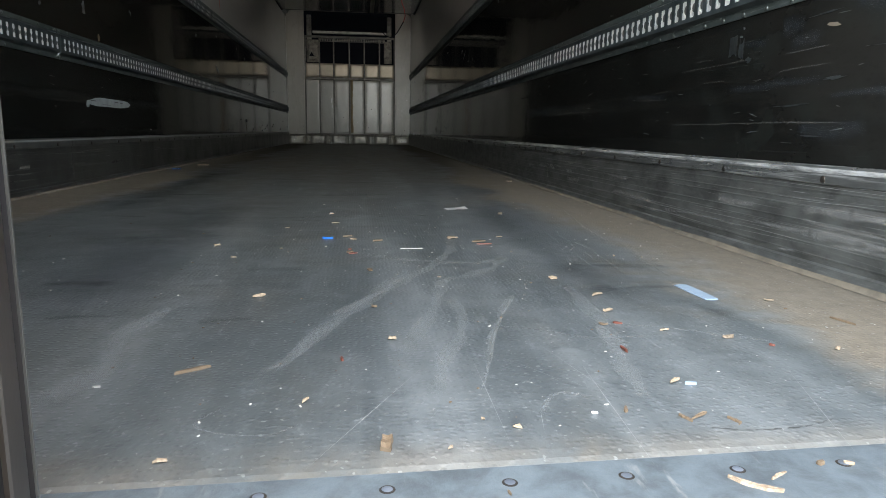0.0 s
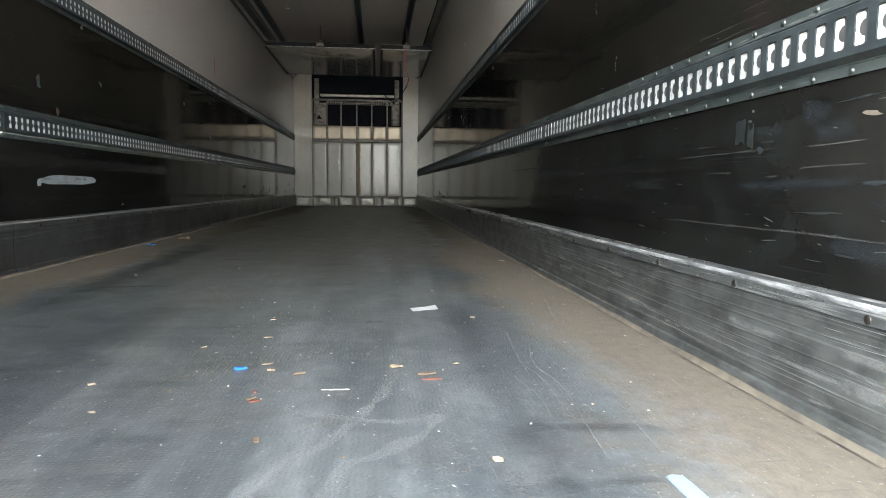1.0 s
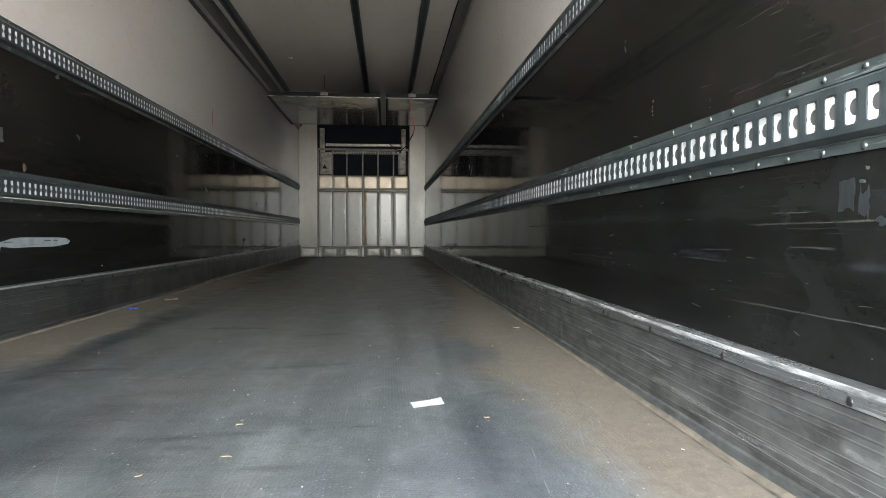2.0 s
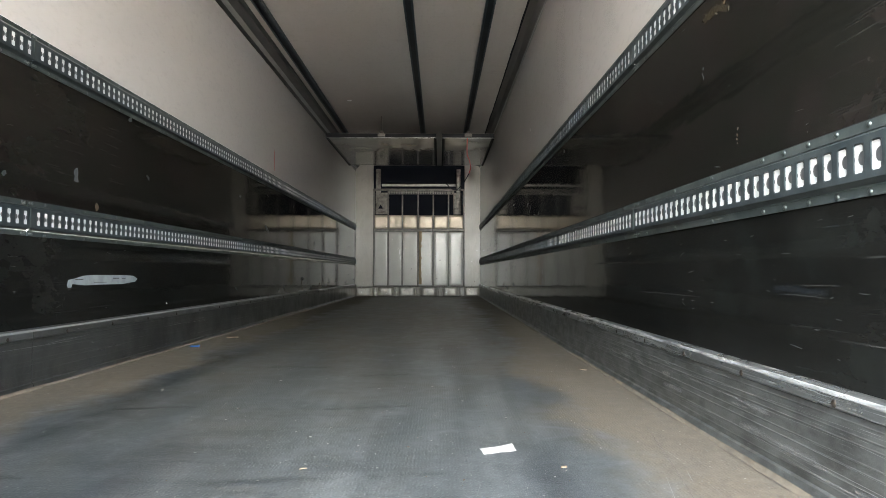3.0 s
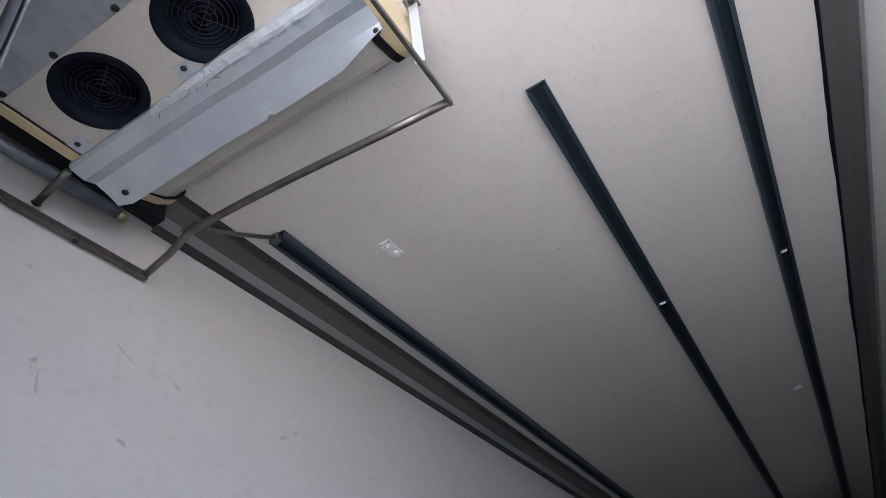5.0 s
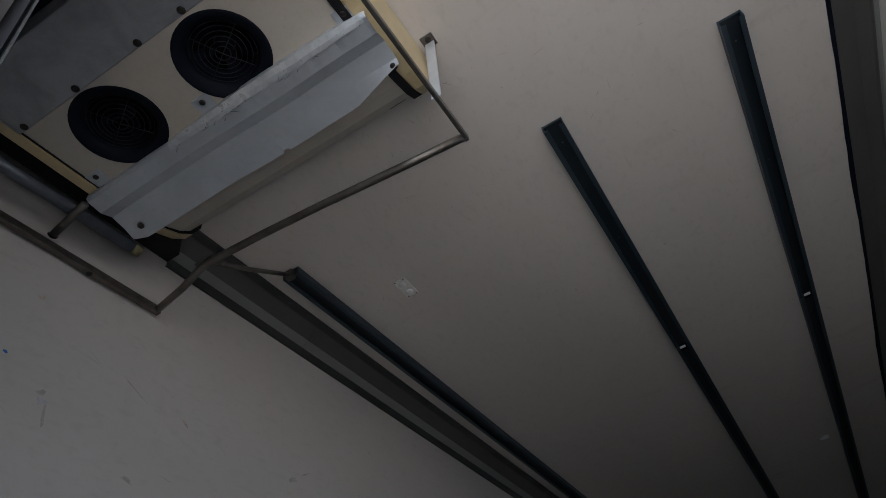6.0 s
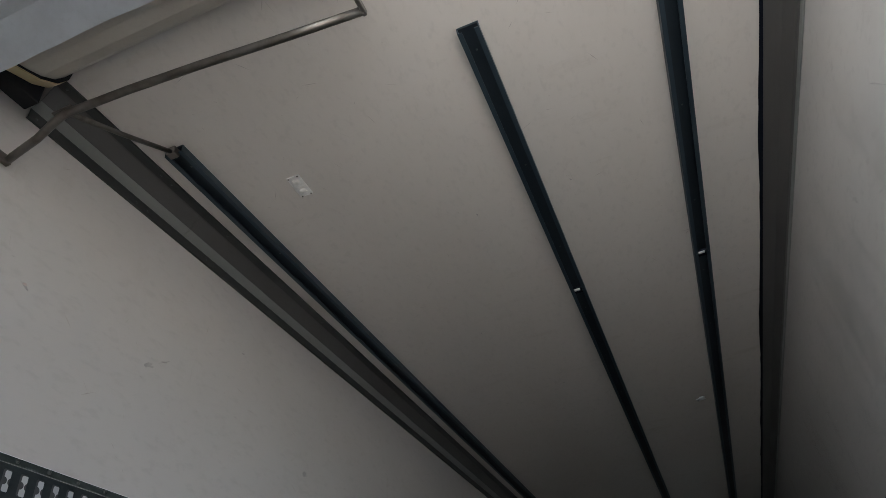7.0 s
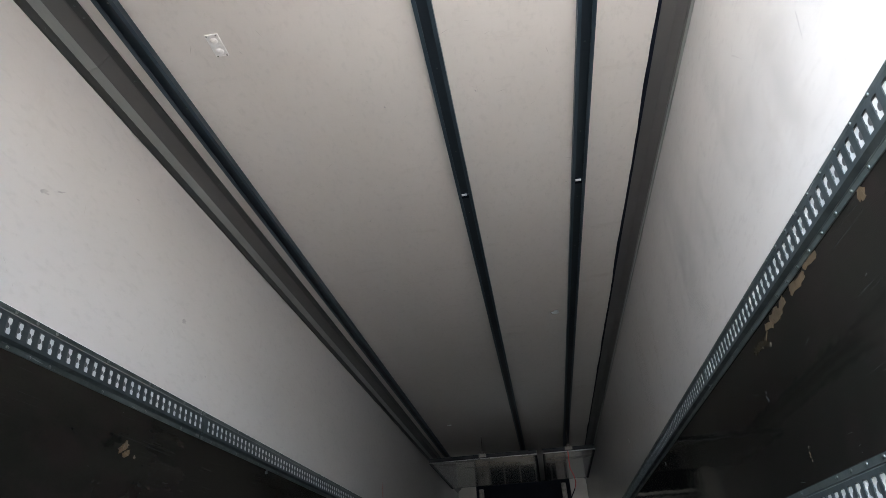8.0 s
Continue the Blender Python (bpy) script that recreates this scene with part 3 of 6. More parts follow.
tagged(ceiling, "white laminate trailer ceiling with faint stains", "ceiling", kind="structure")


# ---- rear frame and the closed door leaf ----
frame_ob = thing("rear_frame", (0, -0.2, 0), "grey steel rear door frame of the trailer", "door frame", kind="structure")
part("header", boxed(-W - 0.06, W + 0.06, -0.30, -0.03, H - 0.10, H + 0.02, 0.006), M_STEEL, frame_ob)
for side in (-1, 1):
    part("post", boxed(*sorted((side * (W - 0.015), side * (W + 0.08))), -0.30, -0.10, -0.1, H - 0.10, 0.006), M_STEEL, frame_ob)

door = thing("door_1", (-0.6, -0.22, -0.012), "closed rear door leaf with a steel edge and rubber seal", "door", kind="structure")
leaf = part("leaf", boxed(-W + 0.015, -0.022, -0.262, DOOR_Y - 0.012, -0.008, H - 0.10, 0.004), M_WHITE, door)
part("outer_seal", prism([(-0.022, -0.262), (-0.006, -0.262), (0.000, -0.255), (0.002, -0.235), (-0.002, -0.210), (-0.022, -0.210)], -0.006, H - 0.11), M_DOORSEAL, door, "glossy dark outer seal")
part("edge_profile", prism([(-0.022, -0.210), (0.001, -0.210), (0.002, -0.208), (0.002, -0.1905), (-0.022, -0.1905)], -0.006, H - 0.11), M_DOORBAND, door, "blue-grey steel edge band")
part("rubber_seal", prism([(-0.04, -0.189), (-0.022, -0.1905), (-0.004, -0.1905), (-0.002, -0.187), (0.001, -0.182), (-0.002, -0.1795), (-0.04, -0.1815)], -0.006, H - 0.11), M_DOORSEAL, door, "black rubber lip seal")
# Grey strip added to paint the lit edge along the seal.
part("seal_lit_edge", prism([(-0.040, -0.1792), (0.0012, -0.1792), (0.0012, -0.1775), (-0.040, -0.1775)], -0.006, H - 0.11), M_KICKL, door, "thin grey strip for the seal's lit edge")
for z in (0.35, 1.0, 1.55, 2.05):
    bm = bmesh.new()
    dome(bm, (0.002, -0.200, z), (1, 0, 0), 0.006, 0.004)
    part("bolt", bm, M_RIVET, door)

# ---- kick plates ----
kicks = {}
for side, word in ((-1, "left"), (1, "right")):
    lip = [(0.0, 0.246), (0.012, 0.245), (0.020, 0.238), (0.0225, 0.230), (0.0225, 0.207), (0.018, 0.204), (0.0, 0.204)]
    pts = [(0.0, 0.2035), (0.018, 0.2035)]
    for zr in (0.189, 0.166, 0.151, 0.118, 0.101, 0.070, 0.044):
        pts += [(0.0178, zr + 0.003), (0.0184, zr + 0.0015), (0.0184, zr - 0.001), (0.0175, zr - 0.002)]
    pts += [(0.0175, 0.030), (0.024, 0.026), (0.030, 0.006), (0.032, 0.0), (0.0, 0.0)]
    k = kicks[side] = thing("kick_plate", (side * W, 6, 0), "scuffed aluminium kick plate along the foot of the wall", "trim", kind="structure")
    cuts = (-0.02, 2.94, 6.42, 9.9, L)
    for y0, y1 in zip(cuts, cuts[1:]):
        bm = extrude_y(bmesh.new(), [(side * (W - a), z) for a, z in pts], y0 + 0.0015, y1 - 0.0015)
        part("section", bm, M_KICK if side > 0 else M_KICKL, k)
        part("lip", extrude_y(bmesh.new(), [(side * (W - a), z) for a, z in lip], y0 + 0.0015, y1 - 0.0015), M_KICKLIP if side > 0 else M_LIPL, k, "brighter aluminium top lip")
    bm = bmesh.new()
    rnd = random.Random(3)
    prev = None
    for i in range(150):
        y = -0.01 + 9.0 * i / 149
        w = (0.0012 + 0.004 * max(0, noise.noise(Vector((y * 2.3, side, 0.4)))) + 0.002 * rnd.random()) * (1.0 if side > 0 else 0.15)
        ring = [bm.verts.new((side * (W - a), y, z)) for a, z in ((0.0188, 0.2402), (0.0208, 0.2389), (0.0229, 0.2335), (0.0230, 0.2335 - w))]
        if prev:
            for j in range(3):
                bm.faces.new((prev[j], prev[j + 1], ring[j + 1], ring[j]))
        prev = ring
    bmesh.ops.recalc_face_normals(bm, faces=bm.faces[:])
    part("worn_edge_glint", bm, M_EDGEGLINT if side > 0 else M_TRIM, k, "rubbed top edge with its daylight glint painted" if side > 0 else "grey rubbed top edge with a thin painted glint")
    bm = bmesh.new()
    prev = None
    for i in range(260):
        y = -0.01 + (L - 0.1) * (i / 259) ** 1.5
        n1, n2 = noise.noise(Vector((y * 3.0, side, 9.0))), noise.noise(Vector((y * 17.0, side, 4.0)))
        ring = [bm.verts.new((side * (W - a), y, z)) for a, z in ((0.029, 0.011 + 0.004 * n1), (0.033 + 0.002 * n2, 0.004 + 0.002 * n2), (0.038 + 0.006 * n1 + 0.005 * n2, 0.0002))]
        if prev:
            for j in range(2):
                bm.faces.new((prev[j], prev[j + 1], ring[j + 1], ring[j]))
        prev = ring
    bmesh.ops.recalc_face_normals(bm, faces=bm.faces[:])
    part("dust_line", bm, M_DUST, k, "brown dust settled along the foot", True)
    rnd = random.Random(31 + side)
    sc = bmesh.new()
    for i in range(190 if side > 0 else 60):
        yc, zc = 0.1 + 6.5 * rnd.random() ** 1.6, rnd.uniform(0.035, 0.24)
        ln, wd, tl = rnd.choice((0.03, 0.08, 0.25, 0.5, 0.9)), rnd.uniform(0.0002, 0.0007), rnd.gauss(0.0, 0.02)
        xs = side * (W - (0.0228 if zc > 0.206 else 0.0187))
        q = [(-ln / 2, 0), (0, -wd), (ln / 2, 0), (0, wd)]
        sc.faces.new([sc.verts.new((xs, yc + a, zc + b + a * tl)) for a, b in q])
    tagged(part("scratches", sc, M_SCRATCH, k, "fine bright scratches"), kind="stuff")
    y = 0.35
    while y < 12.9:
        bm = bmesh.new()
        dome(bm, (side * (W - 0.0225), y, 0.216), (-side, 0, 0), 0.0085, 0.003)
        part("bolt", bm, M_BOLT, k)
        y += 0.405


# ---- perforated load rails ----
PITCH = 0.0505


def slot_outline(w, h, far_lug=0.0, near_lug=0.0):
    """A tall slot with clipped corners, (u, v) round it counter-clockwise, with a round lug of its own radius on each long side."""
    def half(lug):
        bow = [(w - lug * math.cos(a), lug * math.sin(a)) for a in (math.pi * (k / 6 - 0.5) for k in range(7))]
        return [(w * 0.72, -h), (w, -h * 0.86)] + bow + [(w, h * 0.86), (w * 0.72, h)]
    return half(far_lug) + [(-u, -v) for u, v in half(near_lug)]


def rail_section(side, y0, y1, zc, half):
    bm, edges = bmesh.new(), bmesh.new()
    xin, web = side * W, side * (W - 0.019)
    a, wb = half, 0.041
    # flanges and sloped shoulders
    for s in (-1, 1):
        extrude_y(edges, [(xin - side * 0.0005, zc + s * a), (xin - side * 0.004, zc + s * a), (xin - side * 0.004, zc + s * (wb + 0.0125)),
                          (xin - side * 0.0058, zc + s * (wb + 0.0120)), (xin - side * 0.0058, zc + s * (wb + 0.0095)), (xin - side * 0.0005, zc + s * (wb + 0.0095))], y0, y1)
        extrude_y(bm, [(xin - side * 0.0030, zc + s * (wb + 0.009)), (web, zc + s * wb), (web + side * 0.003, zc + s * (wb - 0.0005)), (xin - side * 0.0005, zc + s * (wb + 0.008))], y0, y1)
    p = PITCH
    n = int((y1 - y0 - 0.018) / p)
    top = y1 + 0.004 - 0.034
    hy, hz = p / 2, wb
    # front web with plain slots, and behind it a second web with waisted ones set further in
    inner_web = bmesh.new()
    # half widths of the front and inner slots and their lugs: the right-hand rails have wider slots, the lower one most of all
    wide, inner_w, far_lug, near_lug = (0.0128, 0.0112, 0.0101, 0.0101) if side < 0 else (0.0158, 0.0148, 0.0065, 0.0140) if zc < 1 else (0.0134, 0.0124, 0.0078, 0.0112)
    for x, deep, outline, dest, shift in ((web, 0.0018 if side < 0 else 0.0025, slot_outline(wide, 0.0285), bm, 0.0),
                                          (web + side * (0.0027 if side < 0 else 0.0048), 0.0006, slot_outline(inner_w, 0.0268, far_lug, near_lug), inner_web, 0.0068 if side < 0 else 0.0100)):
        for i in range(n):
            yc = top - i * p
            inner, back, outer = [], [], []
            for u, v in outline:
                inner.append(dest.verts.new((x, yc + u + shift, zc + v)))
                back.append(dest.verts.new((x + side * deep, yc + u + shift, zc + v)))
                vo = math.copysign(hz, v) if abs(v) > 0.025 else v
                outer.append(dest.verts.new((x, yc + math.copysign(hy, u) + shift, zc + vo)))
            m = len(outline)
            for j in range(m):
                k2 = (j + 1) % m
                dest.faces.new((outer[j], outer[k2], inner[k2], inner[j]))
                dest.faces.new((inner[j], inner[k2], back[k2], back[j]))
        # plain web at the two ends of the section
        for ya, yb in ((y0, top - (n - 0.5) * p + shift), (top + hy + shift, y1)):
            if yb - ya > 0.0005:
                dest.faces.new([dest.verts.new((x, yy, zc + zz)) for yy, zz in ((ya, -hz), (yb, -hz), (yb, hz), (ya, hz))])
    bmesh.ops.remove_doubles(inner_web, verts=inner_web.verts[:], dist=1e-5)
    bmesh.ops.remove_doubles(bm, verts=bm.verts[:], dist=1e-5)
    return bm, inner_web, edges


rivet_mesh = None


def rivet(parent, side, y, z, label=""):
    global rivet_mesh
    if rivet_mesh is None:
        bm = bmesh.new()
        dome(bm, (0, 0, 0), (0, 0, 1), 0.0065, 0.0045, 9)
        rivet_mesh = bpy.data.meshes.new("rivet")
        bm.to_mesh(rivet_mesh)
        bm.free()
        rivet_mesh.materials.append(M_RIVET)
        for f in rivet_mesh.polygons:
            f.use_smooth = True
    ob = new("rivet", rivet_mesh)
    ob.parent = parent
    ob.matrix_parent_inverse = base_of(parent).inverted()
    ob.matrix_basis = pose(side * (W - 0.004), y, z, 0, -90 * side, 0)
    return ob


for side in (-1, 1):
    for zc, half, lab in ((0.691, 0.0715, "galvanised slotted load rail between the dark boards"), (1.375, 0.0695, "galvanised slotted load rail under the white wall")):
        rail = thing("load_rail", (side * W, 6, zc), lab, "load rail", group="load rails on the side walls")
        joint = 2.908 if side < 0 else 2.925
        cuts = (-0.12, joint, joint + 3.47, joint + 6.94, L)
        for y0, y1 in zip(cuts, cuts[1:]):
            front_web, back_web, flanges = rail_section(side, y0 + 0.004, y1 - 0.004, zc, half)
            part("rail_section", flanges, M_RAIL, rail)
            part("slotted_web", front_web, M_RAILWEB, rail, "slotted web between the flanges, darkened for shade")
            part("inner_web", back_web, M_SLOTBACK, rail, "grey inner web with waisted slots")
        for yj in cuts[1:-1]:
            part("joint_cover", boxed(*sorted((side * (W - 0.0005), side * (W - 0.0205))), yj - 0.0045, yj + 0.0045, zc - 0.044, zc + 0.044, 0.001), M_RAIL, rail)
        part("skin_strip", boxed(*sorted((side * (W - 0.0122), side * (W - 0.0133))), -0.12, L - 0.01, zc - 0.0410, zc + 0.0410), M_SKIN, rail, "white translucent skin behind the slots")
        # White strip on the upper rails paints the highlight along the flange edge.
        part("bead", boxed(*sorted((side * W, side * (W - 0.0022))), -0.12, L - 0.01, zc + half - 0.0005, zc + half + 0.0022), M_BACK if zc > 1 else M_RUBBER, rail, "thin flange strip, a painted highlight on the upper rails")
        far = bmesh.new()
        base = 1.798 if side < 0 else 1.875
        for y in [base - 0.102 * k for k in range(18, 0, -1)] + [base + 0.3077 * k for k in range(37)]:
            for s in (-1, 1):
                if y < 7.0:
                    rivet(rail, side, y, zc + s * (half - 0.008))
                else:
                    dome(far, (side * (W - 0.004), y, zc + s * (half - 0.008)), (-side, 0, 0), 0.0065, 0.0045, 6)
        for yj in cuts[1:3]:
            for dy in (-0.034, -0.016, 0.015, 0.030):
                for s in (-1, 1):
                    rivet(rail, side, yj + dy, zc + s * (half - 0.010))
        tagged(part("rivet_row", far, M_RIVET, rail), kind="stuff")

# ---- coving along the ceiling ----
cov = thing("coving", (-1.15, 6, 2.45), "grey sheet-metal pipe cover along the ceiling corner", "coving", kind="structure")
cuts = (0.87, 1.62, 5.1, 8.6, L - 0.05)
for y0, y1 in zip(cuts, cuts[1:]):
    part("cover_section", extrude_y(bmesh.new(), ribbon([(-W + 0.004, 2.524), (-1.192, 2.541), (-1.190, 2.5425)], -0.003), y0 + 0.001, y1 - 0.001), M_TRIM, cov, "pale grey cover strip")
    part("cover_side", extrude_y(bmesh.new(), ribbon([(-1.1915, 2.5435), (-1.152, 2.598), (-1.146, 2.600)], -0.003), y0 + 0.001, y1 - 0.001), M_TRIMSIDE, cov, "cover side, darkened for its shade")
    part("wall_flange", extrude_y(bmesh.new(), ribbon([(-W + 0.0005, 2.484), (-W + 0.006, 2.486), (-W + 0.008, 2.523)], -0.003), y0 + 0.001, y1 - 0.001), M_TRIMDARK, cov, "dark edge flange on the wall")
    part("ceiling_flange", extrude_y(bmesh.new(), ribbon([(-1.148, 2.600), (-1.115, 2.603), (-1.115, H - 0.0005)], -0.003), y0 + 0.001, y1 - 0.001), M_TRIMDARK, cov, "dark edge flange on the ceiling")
for y in (0.9, 1.36, 1.42, 1.78, 2.6, 3.5, 4.4, 5.3):
    for px, pz, axis in ((-W + 0.0075, 2.500, (1, 0, 0)), (-1.128, 2.6005, (0, 0, -1))):
        bm = bmesh.new()
        dome(bm, (px, y, pz), axis, 0.006, 0.004, 8)
        part("rivet", bm, M_RIVET, cov)
cov2 = thing("coving", (1.18, 6, 2.55), "grey sheet-metal coving with a torn black sealant line", "coving", kind="structure")
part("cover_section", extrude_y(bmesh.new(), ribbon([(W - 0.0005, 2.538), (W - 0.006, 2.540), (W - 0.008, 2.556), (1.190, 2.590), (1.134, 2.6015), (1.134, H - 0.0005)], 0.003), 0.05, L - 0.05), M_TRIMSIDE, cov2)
bm = bmesh.new()
rnd = random.Random(4)
prev = None
for i in range(160):
    y = 0.05 + i * (L - 0.1) / 159
    w = 0.012 + 0.012 * max(0.0, noise.noise(Vector((y * 1.9, 2.0, 0.3)))) + 0.003 * rnd.random()
    ring = [bm.verts.new(p) for p in ((1.136, y, H - 0.0005), (1.133, y, 2.600), (1.133 - w, y, 2.606), (1.133 - w, y, H - 0.0005))]
    if prev:
        for j in range(3):
            bm.faces.new((prev[j], prev[j + 1], ring[j + 1], ring[j]))
    prev = ring
part("wall_flange", extrude_y(bmesh.new(), ribbon([(W - 0.0008, 2.522), (W - 0.0045, 2.524), (W - 0.0065, 2.5375)], 0.003), 0.05, L - 0.05), M_TRIM, cov2, "paler edge flange on the wall")
part("sealant", bm, M_BLACK, cov2, "uneven black sealant bead")
for i in range(14):
    bm = bmesh.new()
    dome(bm, (W - 0.0075, 0.6 + i * 0.9, 2.547), (-1, 0, 0), 0.006, 0.004, 8)
    part("rivet", bm, M_RIVET, cov2)


# ---- ceiling tracks for the movable partitions ----
def track(xc, y0, y1, lab, clip=True):
    t = thing("ceiling_track", (xc, y0, H), lab, "ceiling track", group="partition tracks on the ceiling")
    h, w, lip, th = 0.034, 0.0385, 0.017, 0.003
    prof = [(xc - w, H - 0.0005), (xc - w, H - h), (xc - w + lip, H - h), (xc - w + lip, H - h + th), (xc - w + th, H - h + th), (xc - w + th, H - 0.004),
            (xc + w - th, H - 0.004), (xc + w - th, H - h + th), (xc + w - lip, H - h + th), (xc + w - lip, H - h), (xc + w, H - h), (xc + w, H - 0.0005)]
    joint = 2.993
    for a, b in ((y0, joint - 0.004), (joint + 0.004, y1)) if clip else ((y0, y1),):
        part("channel", extrude_y(bmesh.new(), prof, a, b), M_RAILDARK, t)
    if clip:
        part("joint_clip", boxed(xc - 0.019, xc + 0.011, joint - 0.012, joint + 0.004, H - h - 0.002, H - h + 0.004, 0.001), M_PAPER, t, "white plastic joint clip")
        part("joint_block", boxed(xc - 0.02, xc + 0.02, joint + 0.004, joint + 0.035, H - h + 0.003, H - 0.004, 0.001), M_BLACK, t)
    # Dark strip that paints the shade deep inside the channel.
    part("groove_shade", boxed(xc - w + th + 0.001, xc + w - th - 0.001, y0 + 0.001, y1 - 0.001, H - 0.0095, H - 0.0045), M_GROOVE, t, "dark strip for the shade inside the track")
    for i in range(9):
        bm = bmesh.new()
        dome(bm, (xc, y0 + 0.10 + i * 0.62, H - 0.0095), (0, 0, -1), 0.004, 0.003, 8)
        part("screw", bm, M_RIVET, t)
    return t


track(-1.001, 1.275, 11.6, "dark green-black steel ceiling track beside the pipe cover", False)
track(0.178, 1.262, 11.6, "dark green-black steel ceiling track with a joint clip")
track(0.826, 1.235, 11.6, "dark green-black steel ceiling track with a joint clip")


# ---- partitions folded up under the ceiling ----
def partition(x0, x1, latch_x, lab):
    p = thing("partition_panel", ((x0 + x1) / 2, 9.1, 2.29), lab, "partition panel", group="partitions folded up under the ceiling")
    part("board", boxed(x0 + 0.031, x1 - 0.031, 9.119, 11.357, 2.2850, 2.340, 0.004), M_PARTITION, p, "glossy white insulated board, shaded to grey")
    part("front_edge", boxed(x0, x1, 9.095, 9.118, 2.2820, 2.2905, 0.002), M_KICKLIP, p, "bright metal edge strip")
    part("front_seal", boxed(x0, x1, 9.100, 9.118, 2.2915, 2.345, 0.003), M_RUBBER, p, "black rubber front seal")
    for a, b in ((x0, x0 + 0.030), (x1 - 0.030, x1)):
        part("side_seal", boxed(a, b, 9.118, 11.36, 2.272, 2.345, 0.003), M_RUBBER, p, "black rubber side seal")
    part("rear_seal", boxed(x0, x1, 11.358, 11.385, 2.285, 2.36, 0.003), M_RUBBER, p, "black rubber end seal")
    lt = part("latch", boxed(latch_x - 0.05, latch_x + 0.05, 9.09, 9.20, 2.303, 2.345, 0.002), M_BAR, p, "steel roller carriage")
    part("roller", boxed(latch_x - 0.028, latch_x + 0.028, 9.10, 9.16, 2.345, 2.375, 0.006), M_BOLT, lt)
    part("hanger", boxed(latch_x - 0.004, latch_x + 0.004, 9.126, 9.134, 2.375, H - 0.028, 0.002), M_BOLT, lt)
    return p


partition(-1.10, 0.385, -0.355, "wide glossy white partition folded up under the ceiling")
partition(0.462, 1.165, 0.815, "narrow glossy white partition folded up under the ceiling")

# ---- front bulkhead ----
wf = part("wall_front", boxed(-W - 0.06, W + 0.06, L + 0.30, L + 0.36, -0.1, H + 0.05), M_FRONT)
tagged(wf, "white front end wall behind the bulkhead", "wall", kind="structure")
bh = thing("front_bulkhead", (0, L, 0), "white sheet bulkhead with steel bars and an air opening", "bulkhead")
part("side_cladding", boxed(-W + 0.001, -0.886, L, L + 0.05, 0.20, H - 0.001, 0.006), M_FRONT, bh)
part("side_cladding", boxed(0.926, W - 0.001, L, L + 0.05, 0.20, H - 0.001, 0.006), M_FRONT, bh)
BARS = (-0.868, -0.587, -0.306, 0.004, 0.304, 0.609, 0.908)


def padded(x0, x1, z0, z1, y, depth, seed, n=7, dent=0.004):
    """A thin sheet panel with rounded corners' rim and shallow dents."""
    rnd = random.Random(seed)
    bm = bmesh.new()
    off = Vector((rnd.random() * 9, rnd.random() * 9, 3.1))
    nz = max(n, int(n * (z1 - z0) / (x1 - x0)))
    g = []
    for i in range(n + 1):
        row = []
        for j in range(nz + 1):
            u, v = i / n, j / nz
            rim = min(1.0, 14 * min(u, 1 - u)) ** 0.5 * min(1.0, 14 * min(v, 1 - v) * nz / n) ** 0.5
            d = depth * rim + dent * noise.noise(Vector((u * 2.2, v * 2.2 * nz / n, 0)) + off) * rim
            row.append(bm.verts.new((x0 + (x1 - x0) * u, y - d, z0 + (z1 - z0) * v)))
        g.append(row)
    for i in range(n):
        for j in range(nz):
            bm.faces.new((g[i][j], g[i + 1][j], g[i + 1][j + 1], g[i][j + 1]))
    back = [bm.verts.new((x, y + 0.012, z)) for x, z in ((x0, z0), (x1, z0), (x1, z1), (x0, z1))]
    bm.faces.new(back[::-1])
    return bm


for i, (a, b) in enumerate(zip(BARS, BARS[1:])):
    part("lower_panel", padded(a + 0.009, b - 0.009, 0.215, 1.285, L + 0.022, 0.005, i, 12, 0.0012), M_LOWER, bh, "grey-white dented sheet panel", True)
    part("upper_panel", padded(a + 0.008, b - 0.008, 1.340, 1.610, L + 0.020, 0.010, 20 + i, 14, 0.0025), M_UPPER, bh, "bright dented upper sheet panel", True)
for x in BARS:
    part("bar", boxed(x - 0.014, x + 0.014, L - 0.030, L - 0.002, 0.20, 2.125, 0.004), M_BAR, bh, "worn steel upright bar")
for z, hgt, d in ((2.115, 0.020, 0.034), (1.313, 0.022, 0.02), (0.208, 0.012, 0.034)):
    part("cross_bar", boxed(-0.886, 0.926, L - d, L - d + 0.03, z - hgt, z + hgt, 0.004), M_BAR, bh, "worn steel cross bar")
part("backing_sheet", boxed(-0.886, 0.926, L + 0.044, L + 0.05, 0.20, 1.64, 0), M_BLACK, bh)
lip_strip = part("perforated_lip", boxed(-0.58, 0.72, L + 0.005, L + 0.05, 2.030, 2.090, 0.006), M_BAR, bh, "grey perforated strip over the air opening")
holes = bmesh.new()
for i in range(26):
    for dz in (-0.012, 0.014):
        box(holes, -0.555 + i * 0.048, -0.527 + i * 0.048, L + 0.0035, L + 0.0055, 2.052 + dz, 2.067 + dz)
tagged(part("perforations", holes, M_BLACK, lip_strip, "dark punched holes"), kind="stuff")
part("lip", boxed(-0.72, 0.75, L + 0.0, L + 0.06, 2.185, 2.235, 0.008), M_FRONTMETAL, bh, "bright rolled lip under the black housing")
part("air_opening", boxed(-0.60, 0.72, L + 0.10, L + 0.12, 1.60, 2.06), M_BLACK, bh, "black air opening")
for a, b in ((-0.84, -0.60), (0.70, 0.86)):
    part("side_plate", padded(a, b, 1.63, 2.06, L + 0.02, 0.012, 31, 5, 0.003), M_BRACKET, bh, "bright side plate")
